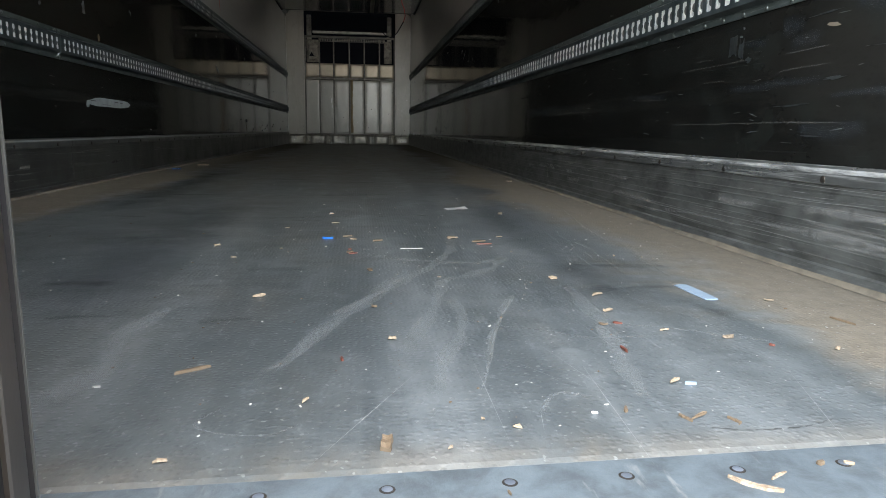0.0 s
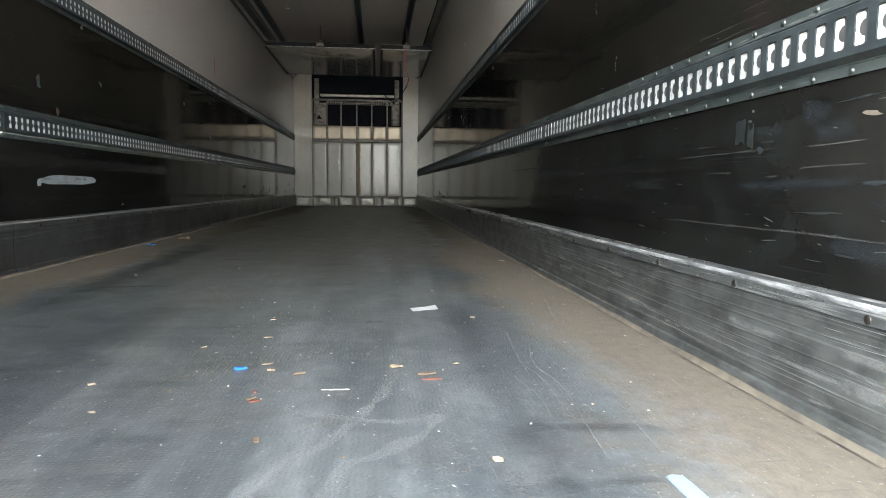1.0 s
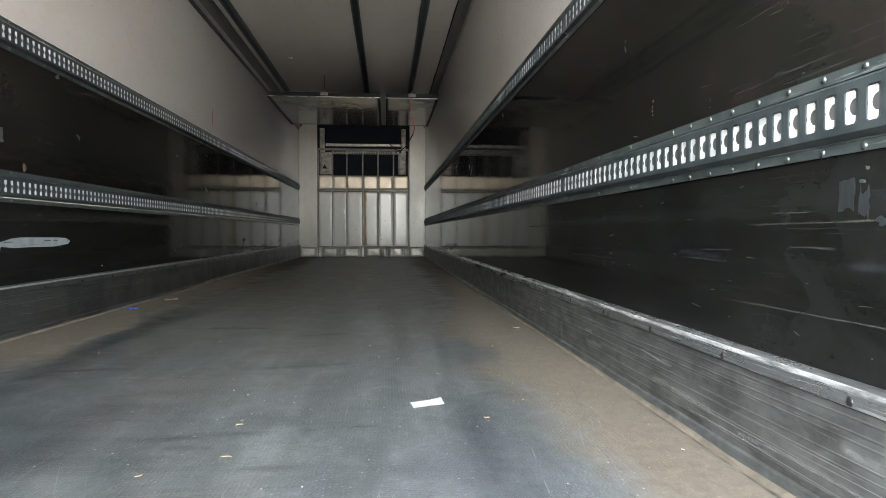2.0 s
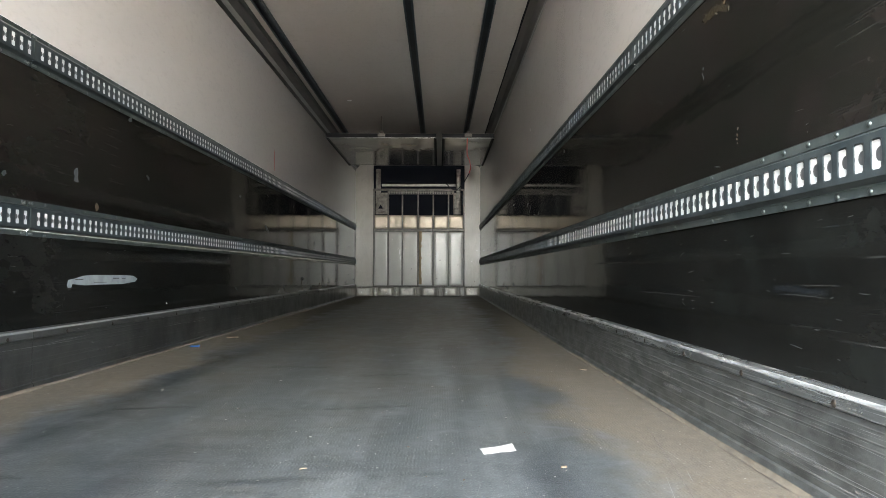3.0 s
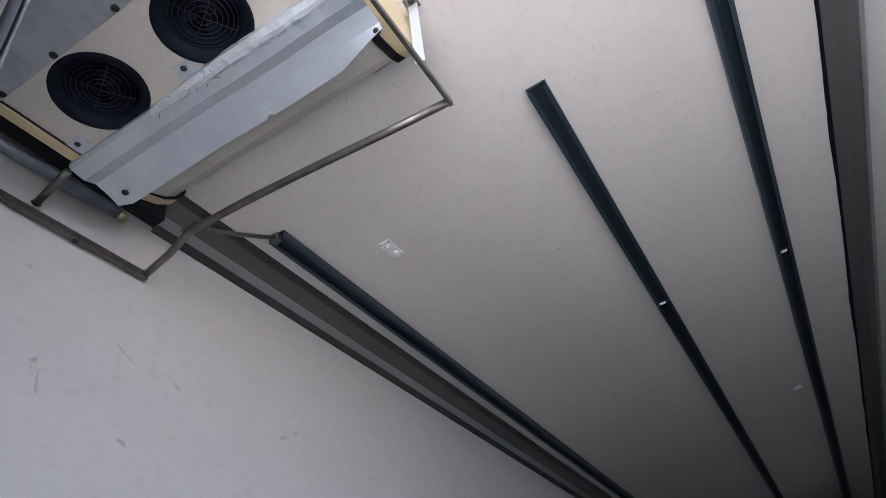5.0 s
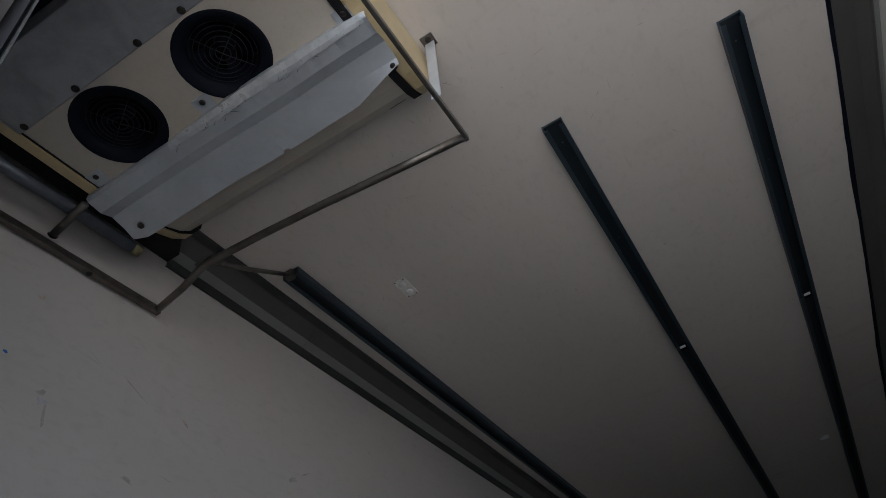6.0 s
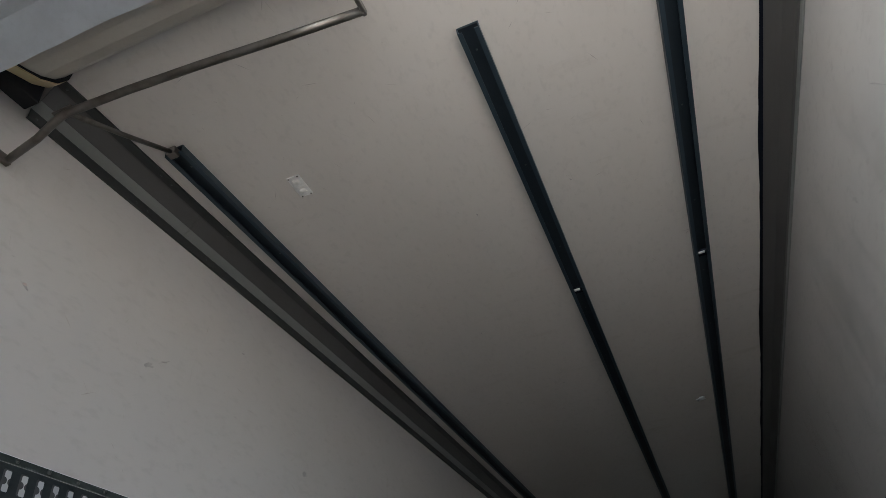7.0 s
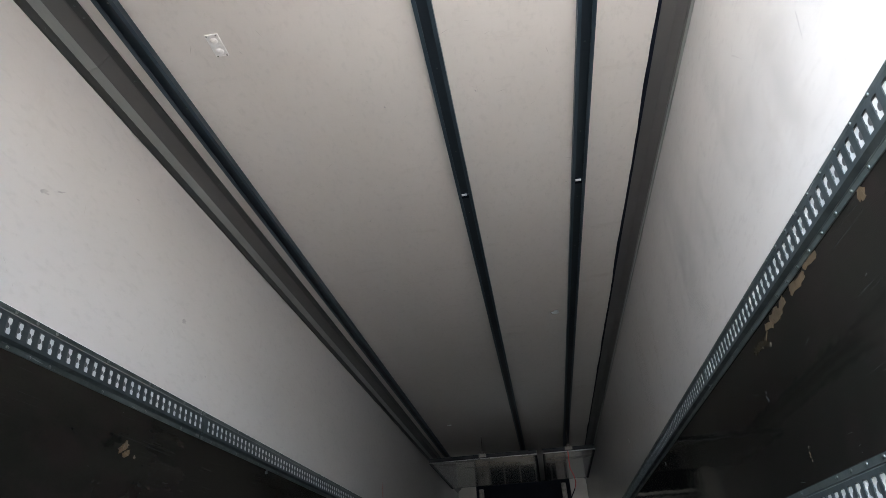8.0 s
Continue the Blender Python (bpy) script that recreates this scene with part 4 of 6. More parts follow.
part("filler", boxed(-0.886, 0.926, L + 0.052, L + 0.058, 1.60, H - 0.001), M_BLACK, bh)
tri = bmesh.new()
tri.faces.new([tri.verts.new((-0.74 + a, L + 0.003, 1.74 + b)) for a, b in ((-0.05, 0), (0.05, 0), (0, 0.085))])
part("warning_sign", tri, M_BLACK, bh, "small black warning triangle")
rs = bmesh.new()
rnd = random.Random(5)
lefts, rights = [], []
for i in range(19):
    z = 0.24 + i * 1.05 / 18
    lefts.append(rs.verts.new((0.022 + 0.006 * rnd.random(), L + 0.0135, z)))
    rights.append(rs.verts.new((0.060 + 0.022 * rnd.random(), L + 0.0135, z)))
for i in range(18):
    rs.faces.new((lefts[i], rights[i], rights[i + 1], lefts[i + 1]))
part("rust_run", rs, M_RUST, bh, "brown rust run")
for x0, x1 in ((-1.228, -0.896), (-0.787, -0.474), (-0.371, -0.051), (0.056, 0.376), (0.495, 0.806), (0.92, 1.23)):
    part("bumper_block", padded(x0, x1, 0.004, 0.192, L - 0.005, 0.030, int(x0 * 100) + 500, 9, 0.010), M_FRONTMETAL, bh, "dented bright sheet bumper block", True)
for x0, x1 in ((-0.876, -0.805), (-0.456, -0.390), (-0.034, 0.040), (0.394, 0.478), (0.826, 0.902)):
    part("bumper_spacer", padded(x0, x1, 0.004, 0.185, L + 0.012, 0.014, int(x0 * 100) + 700, 5, 0.006), M_FRONTMETAL, bh, "narrow dented spacer", True)

hs = thing("evaporator_housing", (0, L, 2.2), "black evaporator housing with pale end brackets above the bulkhead", "cooling unit")
part("housing", boxed(-0.731, 0.754, L - 0.10, L + 0.05, 2.240, 2.575, 0.03, seg=2), M_BLACK, hs)
for a, b in ((-0.832, -0.738), (0.760, 0.850)):
    part("bracket", boxed(a, b, L - 0.02, L + 0.04, 2.045, 2.53, 0.012), M_BRACKET, hs, "pale end bracket")
wire = thing("loose_cable", (0.7, L - 0.2, 2.1), "loose red and black cable hanging from the partition", "cable")
part("red_wire", tube(bmesh.new(), [(0.80, 9.10, 2.29), (0.797, 9.13, 2.16), (0.80, 9.15, 2.066), (0.835, 9.15, 1.98), (0.849, 9.15, 1.89), (0.825, 9.15, 1.81)], 0.006, 6), M_REDWIRE, wire, "red cable")
part("black_wire", tube(bmesh.new(), [(0.825, 9.15, 1.81), (0.785, 9.15, 1.739), (0.73, 9.15, 1.65), (0.66, 9.15, 1.59), (0.60, 9.15, 1.60), (0.561, 9.15, 1.627), (0.508, 9.16, 1.69)], 0.007, 6), M_BLACK, wire, "black cable")


chip = bmesh.new()
for dx, dz, ln, wd, w, k in ((0.0, 0.0, 0.13, 0.035, 1.45, 1), (0.014, -0.11, 0.12, 0.016, 1.7, 2), (-0.03, 0.06, 0.05, 0.012, 1.2, 3)):
    flake(chip, (-0.360 + dx, L + 0.012, 0.880 + dz), ln, wd, 0.002, w, (0, -1, 0), 300 + k, 9, 0.5, 0.4)
part("paint_chips", chip, M_PAPER, bh, "white chipped paint")
rnd = random.Random(44)
for nm, mat, lab, count in (("rust_spots", M_BAR, "brown rusty spots", 34), ("bare_spots", M_PAPER, "bright spots of bare metal", 26)):
    spots = bmesh.new()
    for i in range(count):
        low = rnd.random() < 0.45
        x, z = rnd.uniform(-1.2, 1.2), rnd.uniform(0.02, 0.23) if low else rnd.uniform(0.25, 1.6)
        y = L - 0.037 if low else L - 0.0012 if x < -0.89 or x > 0.93 else L + 0.0085
        flake(spots, (x, y, z), rnd.uniform(0.012, 0.045), rnd.uniform(0.006, 0.020), 0.002, rnd.uniform(0.8, 2.2), (0, -1, 0), 400 + i, 8, 0.6, 0.3)
    tagged(part(nm, spots, mat, bh, lab), kind="stuff")

# ---- ceiling evaporator by the rear door ----
UX0, UX1, UZ = -1.085, -0.078, 2.38
ev = thing("ceiling_evaporator", (-0.58, 0.42, UZ), "beige ceiling evaporator with two black fans and a dented sheet deflector", "cooling unit")


def extrude_x(pts, x0, x1, closed=True):
    bm = bmesh.new()
    a = [bm.verts.new((x0, y, z)) for y, z in pts]
    b = [bm.verts.new((x1, y, z)) for y, z in pts]
    n = len(pts)
    for i in range(n if closed else n - 1):
        bm.faces.new((a[i], a[(i + 1) % n], b[(i + 1) % n], b[i]))
    if closed:
        bm.faces.new(a[::-1])
        bm.faces.new(b)
    bmesh.ops.recalc_face_normals(bm, faces=bm.faces[:])
    return bm


nose = [(0.495, 2.382), (0.57, 2.386), (0.64, 2.396), (0.70, 2.412), (0.75, 2.434), (0.79, 2.465), (0.815, 2.505), (0.822, 2.55), (0.822, H - 0.001), (0.495, H - 0.001)]
part("outlet_shroud", extrude_x(nose, UX0 + 0.03, UX1 - 0.03), M_BEIGE, ev, "smooth beige rounded outlet shroud")
part("casing_top", boxed(UX0 + 0.03, UX1 - 0.03, -0.02, 0.495, 2.50, H - 0.001), M_BLACK, ev)
part("rear_plate", boxed(UX0 + 0.03, UX1 - 0.03, 0.03, 0.206, UZ - 0.004, 2.50, 0.003), surface("stained_grey_plate", (0.44, 0.46, 0.49), (0.30, 0.31, 0.33), 0.4, 0.3, 9, (1, 1, 1), 90, 0.1, 0.9), ev, "stained grey metal cover plate")


def holed_plate(x0, x1, y0, y1, cx, cy, r, z, deep, seg=40):
    """A flat plate with one round hole, with a turned-in rim."""
    bm = bmesh.new()
    corners = [math.atan2(yy - cy, xx - cx) for xx in (x0, x1) for yy in (y0, y1)]
    angles = sorted([2 * math.pi * i / seg - math.pi for i in range(seg)] + corners)
    inner, outer, rim = [], [], []
    for w in angles:
        c, s = math.cos(w), math.sin(w)
        kx = ((x1 if c > 0 else x0) - cx) / c if abs(c) > 1e-9 else 1e9
        ky = ((y1 if s > 0 else y0) - cy) / s if abs(s) > 1e-9 else 1e9
        k = min(kx, ky)
        outer.append(bm.verts.new((cx + c * k, cy + s * k, z)))
        inner.append(bm.verts.new((cx + c * r, cy + s * r, z)))
        rim.append(bm.verts.new((cx + c * r, cy + s * r, z + deep)))
    n = len(angles)
    for i in range(n):
        j = (i + 1) % n
        if (outer[i].co - outer[j].co).length > 1e-6:
            bm.faces.new((outer[i], outer[j], inner[j], inner[i]))
        bm.faces.new((inner[i], inner[j], rim[j], rim[i]))
    bmesh.ops.recalc_face_normals(bm, faces=bm.faces[:])
    return bm


FAN = ((-0.812, 0.338), (-0.438, 0.342))
xm = (FAN[0][0] + FAN[1][0]) / 2
part("fan_plate", holed_plate(UX0 + 0.03, xm, 0.206, 0.497, *FAN[0], 0.128, UZ, 0.02), M_BEIGE, ev, "beige fan plate")
part("fan_plate", holed_plate(xm, UX1 - 0.03, 0.206, 0.497, *FAN[1], 0.128, UZ, 0.02), M_BEIGE, ev, "beige fan plate")
for cx, cy in FAN:
    fan = bmesh.new()
    rings = []
    seg = 40
    for r, dz in ((0.1285, -0.002), (0.126, -0.004), (0.120, -0.003), (0.098, 0.004), (0.092, 0.030), (0.090, 0.085)):
        rings.append([fan.verts.new((cx + r * math.cos(2 * math.pi * j / seg), cy + r * math.sin(2 * math.pi * j / seg), UZ + dz)) for j in range(seg)])
    for a, b in zip(rings, rings[1:]):
        for j in range(seg):
            fan.faces.new((a[j], a[(j + 1) % seg], b[(j + 1) % seg], b[j]))
    fan.faces.new(rings[-1])
    bmesh.ops.recalc_face_normals(fan, faces=fan.faces[:])
    fo = part("fan", fan, M_BLACK, ev, "black plastic fan ring", True)
    gr = bmesh.new()
    for r in (0.020, 0.034, 0.048, 0.062, 0.076, 0.088):
        tube(gr, [(cx + r * math.cos(2 * math.pi * j / 28), cy + r * math.sin(2 * math.pi * j / 28), UZ + 0.018 - 0.008 * (1 - r / 0.09)) for j in range(29)], 0.0011, 5, False)
    for k in range(4):
        w = math.pi / 4 + k * math.pi / 2 + 0.3
        tube(gr, [(cx, cy, UZ + 0.010), (cx + 0.090 * math.cos(w), cy + 0.090 * math.sin(w), UZ + 0.018)], 0.0012, 5)
    part("grille", gr, surface("grey_grille_wire", (0.016, 0.018, 0.024), (0.010, 0.011, 0.014), 0.6, 0.0, 20, (1, 1, 1), 100, 0.02), fo, "thin grey wire grille")
    bl = bmesh.new()
    dome(bl, (cx, cy, UZ + 0.075), (0, 0, -1), 0.03, 0.02, 16)
    part("hub", bl, M_BLACK, fo)
    for k in range(5):
        w = k * 2 * math.pi / 5
        m = Matrix.Translation((cx, cy, UZ + 0.074)) @ Matrix.Rotation(w, 4, "Z")
        bm = bmesh.new()
        grid = []
        for a in range(6):
            r = 0.026 + 0.061 * a / 5
            half = 0.10 + 0.34 * (a / 5) ** 0.8
            grid.append([bm.verts.new(m @ Vector((r * math.cos(half * e + 0.12 * a / 5), r * math.sin(half * e + 0.12 * a / 5), 0.007 * e))) for e in (-1, -0.5, 0, 0.5, 1)])
        for ga, gb in zip(grid, grid[1:]):
            for q in range(4):
                bm.faces.new((ga[q], ga[q + 1], gb[q + 1], gb[q]))
        bmesh.ops.solidify(bm, geom=bm.faces[:], thickness=0.0015)
        part("blade", bm, M_BLACK, fo, "", True)

cap_line = [(0.0, H - 0.002), (0.0, 2.42), (0.02, 2.385), (0.06, UZ - 0.006), (0.50, UZ - 0.006), (0.60, 2.382), (0.68, 2.398), (0.755, 2.425), (0.805, 2.462), (0.832, 2.51), (0.838, 2.56), (0.838, H - 0.002)]
for x0, x1, g0, g1 in ((UX0 + 0.014, UX0 + 0.054, UX0 + 0.054, UX0 + 0.058), (UX1 - 0.020, UX1 + 0.030, UX1 - 0.046, UX1 - 0.020)):
    bm = extrude_x(cap_line, x0, x1)
    es = [e for e in bm.edges if abs(e.verts[0].co.x - e.verts[1].co.x) < 1e-6]
    bmesh.ops.bevel(bm, geom=es, offset=0.005, segments=2, affect="EDGES")
    part("end_cap", bm, M_CREAM, ev, "cream plastic end cap")
    part("gasket", extrude_x([(y, z + (0.002 if z < 2.5 else 0)) for y, z in cap_line], g0, g1), M_RUBBER, ev, "black gasket strip")
part("side_panel", boxed(UX0 - 0.045, UX0 + 0.014, 0.02, 0.80, 2.385, H - 0.002, 0.004), M_RUBBER, ev, "black side panel behind the pipe")
# bent deflector sheet
bm = bmesh.new()
rnd = random.Random(11)
line = [(0.450, 2.3765), (0.448, 2.358), (0.456, 2.350), (0.472, 2.347), (0.503, 2.342), (0.540, 2.356), (0.592, 2.343), (0.648, 2.328)]
N = 150
rows_a, rows_b = [], []
for i in range(N + 1):
    u = i / N
    x = -1.075 + 1.012 * u
    d = noise.noise(Vector((u * 3.1, 0.3, 0.7)))
    e = noise.noise(Vector((u * 13.0, 4.3, 0.7)))
    f = noise.noise(Vector((u * 37.0, 1.3, 2.7)))
    ra, rb = [], []
    for k, (y, z) in enumerate(line):
        w = k / (len(line) - 1)
        yy = y + 0.006 * d * w
        if k == len(line) - 1:
            yy += 0.003 * e - (0.008 if abs(u - 0.585) < 0.009 else 0) - (0.045 * (u - 0.84) / 0.16 if u > 0.84 else 0) - (0.02 * (0.04 - u) / 0.04 if u < 0.04 else 0)
        zz = z - 0.003 * d * math.sin(w * 3.1) + 0.002 * e * w
        torn = max(0.0, min(1.0, (u - 0.36) / 0.12))
        if k <= 1:
            yy -= 0.014 * torn * math.sin(max(0.0, u - 0.36) / 0.64 * math.pi) ** 0.7 + 0.003 * f * torn
        if k in (2, 3):
            yy += (0.005 * e + 0.005 * f) * torn
            zz += (0.004 * e + 0.005 * f) * torn
        if k == 4:
            zz += 0.0015 * f * torn
        ra.append(bm.verts.new((x, yy, zz)))
        rb.append(bm.verts.new((x, yy, zz + 0.0016)))
    rows_a.append(ra)
    rows_b.append(rb)
for a0, a1, b0, b1 in zip(rows_a, rows_a[1:], rows_b, rows_b[1:]):
    for k in range(len(line) - 1):
        bm.faces.new((a0[k], a1[k], a1[k + 1], a0[k + 1]))
        bm.faces.new((b0[k], b0[k + 1], b1[k + 1], b1[k]))
    bm.faces.new((a0[0], b0[0], b1[0], a1[0]))
    bm.faces.new((a0[-1], a1[-1], b1[-1], b0[-1]))
torn = bmesh.new()
rings = []
for i in range(91):
    u = 0.33 + 0.66 * i / 90
    x = -1.075 + 1.012 * u
    e, f = noise.noise(Vector((u * 11.0, 7.3, 0.7))), noise.noise(Vector((u * 41.0, 2.3, 5.7)))
    swell = math.sin((u - 0.33) / 0.67 * math.pi) ** 0.6
    ya, yb = 0.444 - 0.012 * swell + 0.003 * e, 0.462 + 0.005 * e + 0.004 * f
    za, zb = 2.352, 2.341 + 0.003 * f
    rings.append([torn.verts.new(q) for q in ((x, ya, za), (x, (ya + yb) / 2, (za + zb) / 2 - 0.003 * (1 + e)), (x, yb, zb), (x, yb, zb + 0.0015), (x, ya, za + 0.0015))])
for a, b in zip(rings, rings[1:]):
    for k in range(5):
        torn.faces.new((a[k], a[(k + 1) % 5], b[(k + 1) % 5], b[k]))
bmesh.ops.recalc_face_normals(torn, faces=torn.faces[:])
df = part("deflector", bm, M_SHEET, ev, "dented pale sheet-metal deflector with a ragged edge")
part("torn_fold", torn, M_FOLD, df, "torn folded rear edge of the sheet")
cracks = bmesh.new()
rnd = random.Random(44)
for i in range(20):
    u = 0.34 + 0.64 * rnd.random()
    e = noise.noise(Vector((u * 11.0, 7.3, 0.7)))
    flake(cracks, (-1.075 + 1.012 * u, 0.462 + 0.005 * e + rnd.uniform(-0.006, 0.008), 2.3392), rnd.choice((0.008, 0.014, 0.03)), rnd.uniform(0.0012, 0.004), 0.001, rnd.choice((0.0, 0.1, 0.7, -0.6)), (0, 0, -1), i, 7, 0.6, 0.6)
tagged(part("crease_cracks", cracks, M_PIPE, df, "dark cracks along the crease"), kind="stuff")
for x, y in ((-1.003, 0.434), (-0.58, 0.429), (-0.113, 0.443)):
    tab = part("tab", boxed(x - 0.028, x + 0.028, y - 0.034, y + 0.02, UZ - 0.0032, UZ - 0.0008, 0.0008), M_SHEET, df)
    bm = bmesh.new()
    dome(bm, (x, y - 0.016, UZ - 0.003), (0, 0, -1), 0.009, 0.005, 12)
    part("screw", bm, M_BOLT, tab)
for x, y, z in ((-1.020, 0.604, 2.334), (-0.081, 0.606, 2.335)):
    bm = bmesh.new()
    dome(bm, (x, y, z), (0, -0.2, -1), 0.011, 0.006, 12)
    part("screw", bm, M_BOLT, df)
for x in (-1.005, -0.805, -0.58, -0.43, -0.13):
    bm = bmesh.new()
    dome(bm, (x, 0.194, UZ - 0.004), (0, 0, -1), 0.011, 0.005, 12)
    part("screw", bm, M_BOLT, ev)

crease = flake(bmesh.new(), (-0.170, 0.786, 2.4585), 0.072, 0.006, 0.001, 0.05, (0, 0.6, -0.8), 91, 9, 0.5, 0.7)
part("crease", crease, M_BOLT, ev, "dark crease in the shroud")

# guard bars round the evaporator
gd = thing("guard_frame", (-0.6, 0.88, 2.26), "bent grey steel guard bars round the ceiling evaporator", "guard rail")
GZ = 2.26
pts = [(-1.216, 0.858, GZ), (-1.15, 0.846, GZ), (-1.07, 0.832, GZ), (-0.985, 0.808, GZ), (-0.945, 0.799, GZ), (-0.90, 0.7985, GZ), (-0.72, 0.808, GZ + 0.001),
       (-0.50, 0.826, GZ + 0.002), (-0.23, 0.852, GZ + 0.001), (-0.018, 0.869, GZ)]
part("front_bar", tube(bmesh.new(), pts, 0.0125, 12), M_STEEL, gd, "bent round steel bar", True)
part("wall_bar", boxed(-1.226, -1.204, -0.05, 0.869, GZ - 0.014, GZ + 0.014, 0.003), M_STEEL, gd, "flat steel bar along the wall")
part("side_bar", boxed(-0.026, -0.014, -0.05, 0.880, GZ - 0.012, GZ + 0.012, 0.002), M_STEEL, gd, "flat steel side bar")
part("brace", tube(bmesh.new(), [(-0.935, 0.800, GZ + 0.012), (-0.968, 1.03, 2.42), (-1.000, 1.272, 2.582)], 0.009, 8), M_STEEL, gd, "thin steel brace to the track", True)
part("joint_plate", boxed(-0.975, -0.905, 0.785, 0.815, GZ + 0.010, GZ + 0.018, 0.002), M_STEEL, gd)
part("foot_plate", boxed(-1.020, -0.983, 1.258, 1.290, 2.566, 2.60, 0.002), M_STEEL, gd)
part("hanger", boxed(-0.016, 0.016, -0.002, 0.002, -0.285, 0.0, 0.001, pose(-0.013, 0.750, H - 0.004, 0, 4.5, 0)), M_SHEET, gd, "bright flat hanger strap")
part("hanger_foot", boxed(-0.034, 0.008, 0.722, 0.765, H - 0.006, H - 0.001, 0.001), M_STEEL, gd)
bm = bmesh.new()
dome(bm, (-0.012, 0.738, H - 0.006), (0, 0, -1), 0.010, 0.006, 10)
part("bolt", bm, M_BOLT, gd)
for y in (0.06, 0.60):
    bm = bmesh.new()
    dome(bm, (-1.215, y, GZ - 0.014), (0, 0, -1), 0.010, 0.006, 10)
    part("bolt", bm, M_BOLT, gd)
pp = thing("coolant_pipe", (-1.14, 0.3, 2.33), "grey coolant pipe with a brass-coloured end beside the evaporator", "pipe")
part("pipe", tube(bmesh.new(), [(-1.130, -0.02, 2.335), (-1.116, 0.655, 2.340)], 0.019, 14), M_PIPE, pp, "", True)
part("pipe_end", tube(bmesh.new(), [(-1.116, 0.650, 2.340), (-1.1155, 0.683, 2.340)], 0.018, 14), surface("dull_brass", (0.27, 0.235, 0.13), (0.17, 0.15, 0.09), 0.45, 0.4, 30, (1, 1, 1), 120, 0.1), pp, "brass-coloured pipe end", True)
part("clamp_rod", tube(bmesh.new(), [(-1.055, 0.440, 2.315), (-1.205, 0.455, 2.295)], 0.012, 10), M_BAR, pp, "short steel clamp rod", True)
bm = bmesh.new()
dome(bm, (-1.205, 0.455, 2.295), (-0.8, 0.1, -0.5), 0.016, 0.010, 12)
part("rod_nut", bm, M_BOLT, pp)

# ---- marks on walls and ceiling ----
def curve_through(pts, steps=7):
    """A smooth line through a few plan points."""
    v = [Vector(p) for p in pts]
    v = [v[0] * 2 - v[1]] + v + [v[-1] * 2 - v[-2]]
    line = []
    for i in range(1, len(v) - 2):
        for k in range(steps):
            t = k / steps
            line.append(0.5 * (2 * v[i] + (v[i + 1] - v[i - 1]) * t + (2 * v[i - 1] - 5 * v[i] + 4 * v[i + 1] - v[i + 2]) * t * t + (3 * v[i] - v[i - 1] - 3 * v[i + 1] + v[i + 2]) * t ** 3))
    return line + [v[-2]]


def strip(bm, pts, width, z, seed, meander=0.3):
    """A flat uneven strip along a smooth line on the floor; its uv runs across and along it."""
    uv = bm.loops.layers.uv.get("strip") or bm.loops.layers.uv.new("strip")
    line = curve_through(pts)
    n = len(line) - 1
    rows = []
    for i, p in enumerate(line):
        d = (line[min(n, i + 1)] - line[max(0, i - 1)]).normalized()
        nrm = Vector((-d.y, d.x))
        w = width * (1 + 0.9 * noise.noise(Vector((p.x * 14, p.y * 14, seed)))) / 2
        p = p + nrm * width * meander * noise.noise(Vector((p.x * 11, p.y * 11, seed + 7.7)))
        rows.append([(bm.verts.new((*(p + nrm * (w * k)), z)), (0.5 + k / 2, i / n)) for k in (-1.0, 0.0, 1.0)])
    for r0, r1 in zip(rows, rows[1:]):
        for k in range(2):
            q = (r0[k], r0[k + 1], r1[k + 1], r1[k])
            f = bm.faces.new([v for v, _ in q])
            for loop, (_, c) in zip(f.loops, q):
                loop[uv].uv = c


def wall_strips(side, runs, mat, name, label, parent=None, proud=0.0):
    """Long thin rubbed or scratched strips on a side wall; each run is (width, points of (y, z))."""
    bm = bmesh.new()
    for i, (w, pts) in enumerate(runs):
        strip(bm, pts, w, 0.0004 + 0.00003 * i, 80 + i, 0.2)
    m = Matrix.Translation((side * (W - proud), 0, 0)) @ Matrix(((0, 0, -side, 0), (1, 0, 0, 0), (0, 1, 0, 0), (0, 0, 0, 1)))
    bmesh.ops.transform(bm, matrix=m, verts=bm.verts[:])
    return tagged(part(name, bm, mat, parent or walls[side], label), kind="stuff")


def on_wall(side, y, z, along, high, tilt, mat, seed, label="", name="scuff_mark", **k):
    """A mark on a side wall: along is its length down the trailer, high its height."""
    bm = flake(bmesh.new(), (0, 0, 0), along, high, 0.0006, tilt, (0, 0, 1), seed, k.get("points", 11), k.get("jag", 0.5), k.get("pointed", 0.2))
    m = Matrix.Translation((side * (W - 0.0004), y, z)) @ Matrix(((0, 0, -side, 0), (1, 0, 0, 0), (0, 1, 0, 0), (0, 0, 0, 1)))
    bmesh.ops.transform(bm, matrix=m, verts=bm.verts[:])
    bmesh.ops.recalc_face_normals(bm, faces=bm.faces[:])
    return part(name, bm, mat, walls[side], label)


